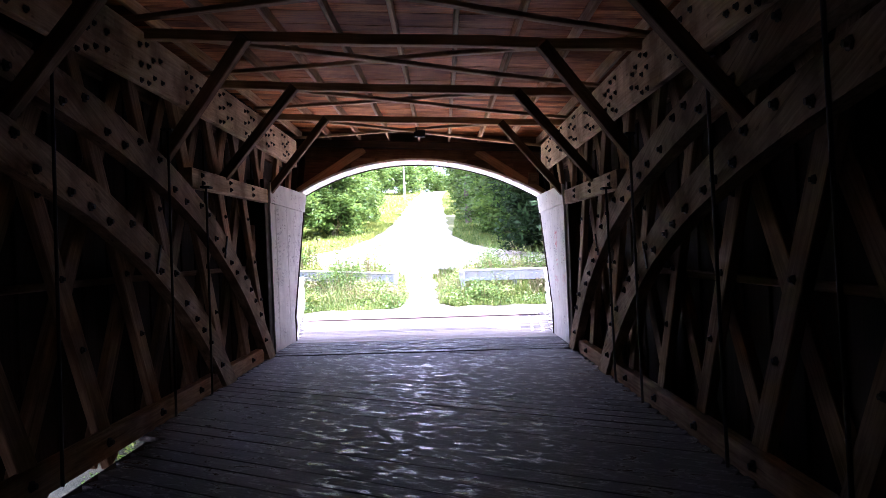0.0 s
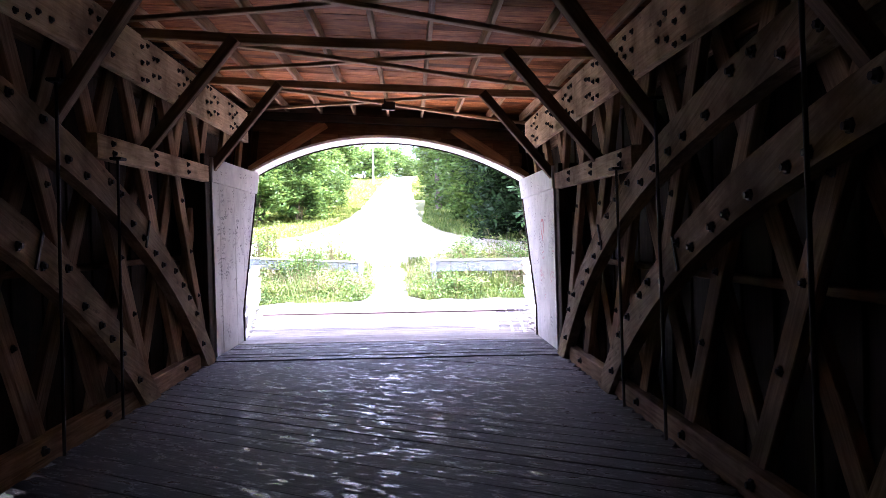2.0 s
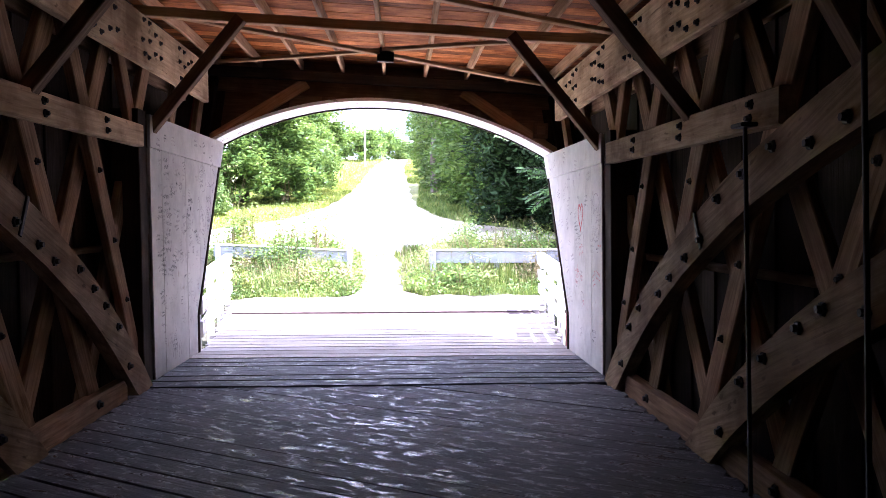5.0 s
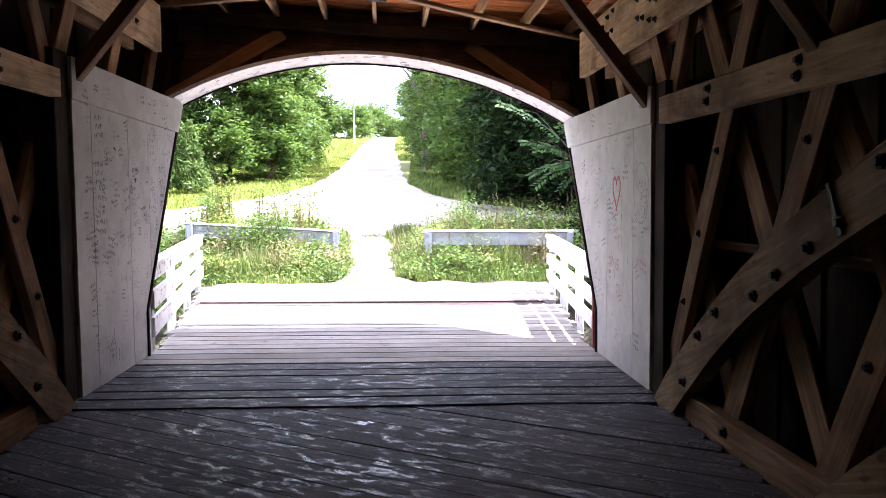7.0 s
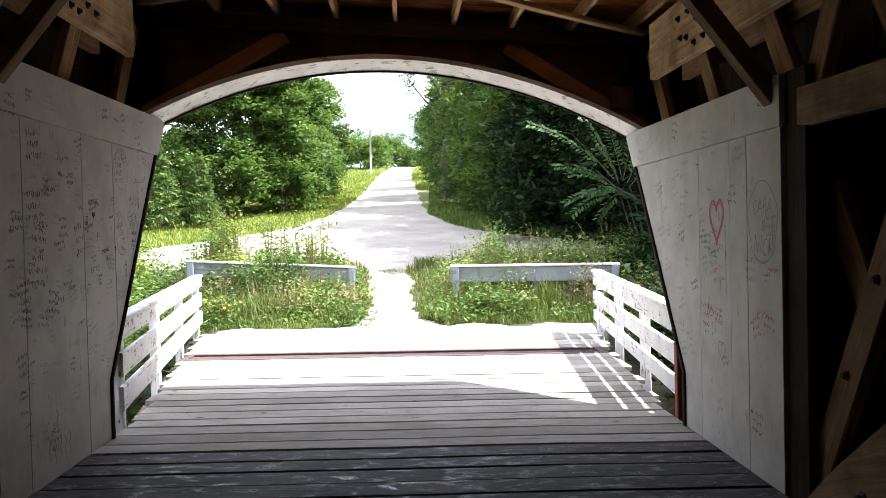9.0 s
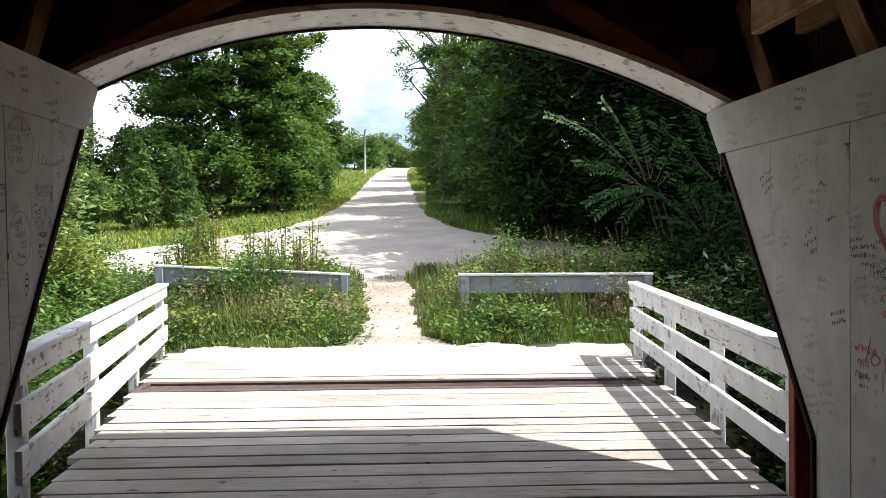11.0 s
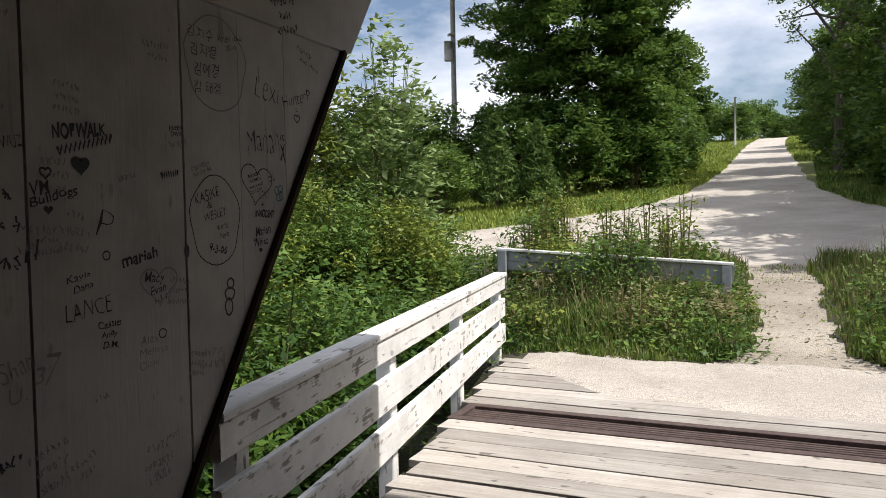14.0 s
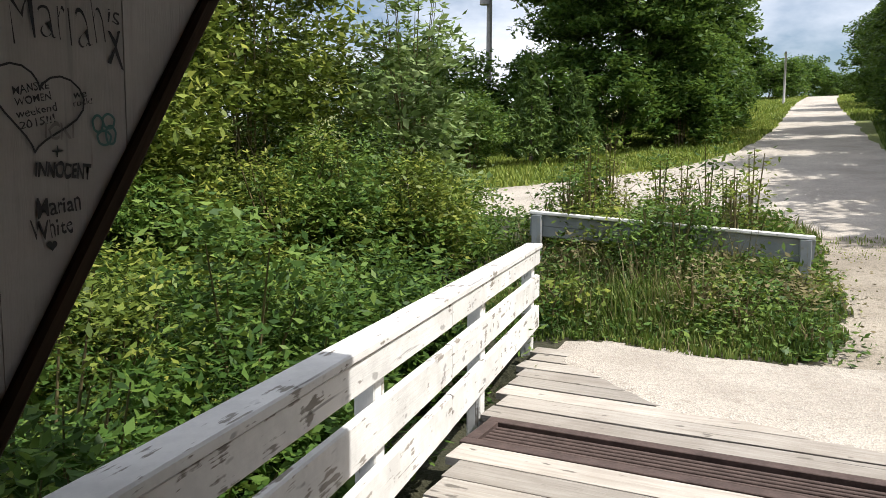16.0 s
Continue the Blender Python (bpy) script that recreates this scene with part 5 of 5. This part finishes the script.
K, G = M_INK, M_FADED
for text, v, z, w, h, mat_, rot, bold in (
        ("I WUZ", 14.205, 1.755, 0.075, 0.032, K, 14, 0.0), ("NORWALK", 14.427, 1.805, 0.19, 0.042, K, 6, 0.045), ("VM", 14.29, 1.645, 0.06, 0.036, K, 8, 0.01),
        ("Bulldogs", 14.335, 1.622, 0.16, 0.038, K, 14, 0.015), ("P", 14.51, 1.548, 0.062, 0.078, K, -6, -0.014), ("mariah", 14.637, 1.448, 0.15, 0.036, K, 10, 0.03),
        ("Macy", 14.695, 1.378, 0.085, 0.034, K, -6, 0.01), ("Evan", 14.71, 1.344, 0.07, 0.026, K, 10, 0.01), ("1-3-17", 14.73, 1.316, 0.075, 0.02, K, 14, 0.01),
        ("Kayla", 14.405, 1.402, 0.085, 0.024, K, 10, 0.01), ("Dana", 14.42, 1.376, 0.07, 0.02, K, 12, 0.01), ("LANCE", 14.437, 1.315, 0.165, 0.05, K, 7, -0.01),
        ("Cassie", 14.508, 1.263, 0.085, 0.022, K, 4, 0.02), ("Andy", 14.507, 1.232, 0.06, 0.022, K, 2, 0.02), ("D.M.", 14.512, 1.203, 0.06, 0.02, K, -4, 0.02),
        ("Alex", 14.665, 1.195, 0.08, 0.03, G, 3, 0.0), ("Melissa", 14.682, 1.16, 0.12, 0.02, G, 2, 0.0), ("Chani", 14.66, 1.121, 0.08, 0.024, G, 4, 0.0),
        ("7", 14.312, 1.172, 0.045, 0.09, G, -4, 0.0), ("3", 14.268, 1.162, 0.03, 0.05, G, 0, 0.0), ("Shan", 14.2, 1.192, 0.1, 0.055, G, 16, 0.0), ("U.", 14.2, 1.122, 0.05, 0.04, G, 4, 0.0),
        ("김지수", 14.945, 2.172, 0.13, 0.04, K, 0, 0.0), ("김지별", 14.958, 2.118, 0.13, 0.045, K, 3, 0.0), ("김혜경", 14.972, 2.056, 0.13, 0.042, K, 3, 0.0), ("김 태경", 14.975, 1.998, 0.14, 0.04, K, 4, 0.0),
        ("Angel (the)", 15.105, 2.182, 0.14, 0.024, K, 10, 0.0), ("2014", 15.105, 2.152, 0.06, 0.018, K, 14, 0.0), ("Lexi", 15.32, 2.04, 0.15, 0.075, K, -4, -0.005),
        ("HunterP", 15.52, 2.032, 0.21, 0.042, K, 16, -0.005), ("=", 15.519, 1.984, 0.02, 0.012, K, 10, 0.0), ("Funny", 15.585, 2.222, 0.11, 0.03, K, -14, 0.0), ("was Here", 15.62, 2.178, 0.14, 0.018, K, -14, 0.0),
        ("Mariah", 15.285, 1.846, 0.20, 0.088, K, 9, -0.006), ("is", 15.41, 1.868, 0.03, 0.028, K, 6, 0.0), ("X", 15.412, 1.808, 0.04, 0.07, K, 4, 0.03),
        ("MANSKE", 15.222, 1.716, 0.075, 0.015, K, 14, 0.015), ("WOMEN", 15.226, 1.697, 0.075, 0.014, K, 14, 0.015), ("weekend", 15.232, 1.678, 0.085, 0.014, K, 14, 0.015), ("2015!!!", 15.232, 1.658, 0.075, 0.014, K, 14, 0.015),
        ("we", 15.325, 1.712, 0.03, 0.01, K, 12, 0.01), ("rock!", 15.33, 1.70, 0.045, 0.012, K, 12, 0.01), ("ICKI", 15.277, 1.645, 0.065, 0.03, G, 2, 0.02), ("+", 15.27, 1.608, 0.022, 0.018, K, 0, 0.01),
        ("INNOCENT", 15.283, 1.574, 0.12, 0.03, K, -3, 0.05), ("Marian", 15.268, 1.512, 0.095, 0.032, K, 9, 0.02), ("White", 15.252, 1.472, 0.088, 0.034, K, 8, 0.01),
        ("KASIKE", 14.955, 1.637, 0.13, 0.036, K, 16, 0.0), ("&", 14.965, 1.604, 0.025, 0.02, K, 6, 0.0), ("WESLEY", 14.995, 1.573, 0.12, 0.03, K, 12, 0.0), ("were", 15.03, 1.53, 0.06, 0.018, K, 12, 0.0),
        ("here", 15.04, 1.504, 0.05, 0.022, K, 14, 0.0), ("9-3-06", 15.005, 1.455, 0.095, 0.028, K, -10, 0.02), ("Hattie", 14.81, 1.848, 0.06, 0.016, K, 8, 0.02), ("Davis", 14.812, 1.83, 0.05, 0.016, K, 8, 0.02),
        ("chandler", 14.925, 1.735, 0.1, 0.02, G, 16, 0.02), ("Nicky M.", 14.935, 1.712, 0.1, 0.026, G, 16, 0.02)):
    write(-1, text, v, z, w, h, mat_, rot, bold=bold)
for text, v, z, w, h, mat_, rot, lab in (
        ("love", 14.01, 1.03, 0.28, 0.12, M_REDINK, -14, "red marker handwriting"), ("CARA", 13.235, 1.80, 0.26, 0.10, M_FADED, 0, "faded handwriting"), ("&", 13.22, 1.675, 0.06, 0.07, M_FADED, 0, "faded handwriting"),
        ("NICK", 13.225, 1.545, 0.27, 0.12, M_FADED, -6, "faded handwriting"), ("J + B", 13.96, 1.73, 0.12, 0.09, M_REDINK, 0, "red marker handwriting"), ("T..", 14.29, 2.13, 0.12, 0.08, M_FADED, 0, "faded handwriting"),
        ("JESS 05", 14.0, 1.50, 0.28, 0.06, M_FADED, 8, "faded handwriting")):
    write(1, text, v, z, w, h, mat_, rot, lab)


def heart_of(w, h, n=30):
    """A heart's outline w wide and h high."""
    return [(x * w / 1.98, y * h / 1.8) for x, y in heart(1.0, n)]


def filled(sgn, v, z, w, h, material, label):
    pts = heart_of(w, h)[:-1]
    part("heart_drawing", [(x, y, 0) for x, y in pts], [tuple(range(len(pts) - 1, -1, -1))], material, WING_L if sgn < 0 else WING_R, label, m=on_wing(sgn, v, z))


drawn(1, 13.96, 1.73, heart_of(0.25, 0.32), 0.012, M_REDINK, "heart_drawing", "red marker heart")
drawn(1, 13.96, 1.73, heart_of(0.21, 0.27), 0.005, M_REDINK, "heart_drawing", "red marker heart")
drawn(1, 13.9, 0.76, heart_of(0.12, 0.14), 0.005, M_FADED, "heart_drawing", "faint drawn heart")
drawn(1, 13.235, 1.70, loop(0.20, 0.26), 0.004, M_FADED, "oval_drawing", "thin drawn oval round names")
drawn(-1, 15.236, 1.688, heart_of(0.19, 0.15), 0.002, M_INK, "heart_drawing", "thin black heart", rot=-8)
drawn(-1, 14.997, 1.553, loop(0.13, 0.158), 0.002, M_INK, "oval_drawing", "thin drawn oval round names")
drawn(-1, 15.025, 2.085, loop(0.16, 0.165), 0.003, M_FADED, "cloud_drawing", "thin drawn cloud round writing")
drawn(-1, 14.715, 1.36, heart_of(0.16, 0.12), 0.0025, M_FADED, "heart_drawing", "faint drawn heart")
drawn(-1, 14.309, 1.685, heart_of(0.035, 0.03), 0.003, M_INK, "heart_drawing", "small black heart")
drawn(-1, 15.518, 1.95, heart_of(0.04, 0.034), 0.0025, M_INK, "heart_drawing", "small black heart")
drawn(-1, 14.506, 1.458, loop(0.013, 0.013), 0.002, M_INK, "ring_drawing", "small drawn ring")
drawn(-1, 14.722, 1.206, loop(0.016, 0.014), 0.002, M_INK, "ring_drawing", "small drawn ring")
for q, (dv, dz, a, b) in enumerate(((-0.012, 0.012, 0.012, 0.016), (0.014, 0.018, 0.014, 0.014), (0.002, -0.014, 0.016, 0.014), (0.018, -0.008, 0.012, 0.018))):
    drawn(-1, 15.375 + dv, 1.65 + dz, loop(a, b), 0.0025, M_TEAL, "teal_drawing", "teal marker scribble")
for dz, a, b in ((0.035, 0.018, 0.018), (0.0, 0.026, 0.022), (-0.045, 0.02, 0.03)):
    drawn(-1, 15.06 + dz * 0.15, 1.297 + dz, loop(a, b), 0.0035, M_INK, "ring_drawing", "thick black drawn rings")
for v, z, w in ((14.04, 1.924, 0.09), (13.299, 1.672, 0.07), (13.448, 1.387, 0.08), (13.582, 1.466, 0.05), (14.008, 1.206, 0.09), (13.798, 1.505, 0.06), (13.207, 1.592, 0.05), (13.878, 1.97, 0.03), (13.221, 1.218, 0.1)):
    drawn(-1, v, z, [((i / 14 - 0.5) * w, 0.012 * (-1) ** i + 0.2 * w * (i / 14 - 0.5)) for i in range(15)], 0.005, M_INK, "crossed_out_word", "word scribbled over in black", rot=-12)
for v, z in ((13.60, 0.20), (13.68, 0.17), (13.76, 0.19), (13.83, 0.16), (13.90, 0.18), (13.72, 0.36)):
    drawn(-1, v, z, [(0.012 * math.sin(i * 1.3), 0.02 * i - 0.08) for i in range(9)], 0.006, M_FADED, "scuff", "grey scuff near the floor")
filled(-1, 14.427, 1.71, 0.062, 0.055, M_INK, "filled black heart")
filled(-1, 14.314, 1.588, 0.03, 0.024, M_INK, "filled black heart")
filled(-1, 15.25, 1.44, 0.022, 0.02, M_INK, "filled black heart")
drawn(-1, 14.776, 1.70, [((i / 18 - 0.5) * 0.075, 0.009 * (-1) ** i + 0.012 * (i / 18 - 0.5)) for i in range(19)], 0.005, M_INK, "crossed_out_word", "word scribbled over in black")
drawn(-1, 14.445, 1.768, [((i / 24 - 0.5) * 0.19, 0.012 * (-1) ** i + 0.05 * (i / 24 - 0.5)) for i in range(25)], 0.005, M_INK, "crossed_out_word", "word scribbled over in black")
drawn(-1, 14.845, 1.455, loop(0.006, 0.016), 0.006, M_INK, "knot", "dark knot at the board's edge")


def scrawl(sgn, count, v0, v1, material, seed, big=1.0, zr=(0.25, 2.55)):
    """Writing that nobody can read: rows of small strokes."""
    r = np.random.default_rng(seed)
    av, af = [], []
    for k in range(count):
        v, z = r.uniform(v0, v1), r.uniform(*zr)
        if z < 2.27 and v > front(z) - 0.14 or 2.22 < z < 2.36:
            continue
        vs, fs = [], []
        h = r.uniform(0.016, 0.030) * big
        for row in range(int(r.integers(1, 4))):
            n = int(r.integers(4, 9))
            for i in range(n):
                x0, y0 = (i - n / 2) * h * 0.66, -row * h * 1.7
                m_ = int(r.integers(4, 8))
                pts = [(x0 + h * 0.6 * r.uniform(0, 1), y0 + h * r.uniform(-0.1, 1.0)) for _ in range(m_)]
                a_, b_ = ribbon(pts, 0.0018 * big)
                o = len(vs)
                vs += a_
                fs += [tuple(o + q for q in f[::-1]) for f in b_]
        m = on_wing(sgn, v, z, float(r.uniform(-12, 20)))
        af += [tuple(len(av) + q for q in f) for f in fs]
        av += [m @ Vector(q) for q in vs]
    ob = part("scrawl", av, af, material, WING_L if sgn < 0 else WING_R)
    tagged(ob, "unreadable marker writing", kind="stuff")


scrawl(-1, 46, 13.1, 14.2, M_FADED, 81)
scrawl(-1, 26, 13.1, 14.2, M_INK, 82, 1.2)
scrawl(-1, 10, 13.2, 14.2, M_INK, 86, 1.7, (0.9, 2.2))
scrawl(-1, 26, 14.2, 15.4, M_FADED, 92, 1.0, (0.3, 1.25))
scrawl(-1, 10, 14.25, 14.83, M_FADED, 93, 1.0, (1.3, 2.2))
scrawl(-1, 10, 14.3, 15.9, M_INK, 94, 1.2, (2.3, 2.55))
scrawl(1, 40, 13.1, 15.8, M_FADED, 83, 1.3)
scrawl(1, 24, 13.1, 15.7, M_INK, 84, 1.2)
scrawl(1, 8, 13.1, 14.4, M_REDINK, 85, 1.5, (0.5, 1.7))
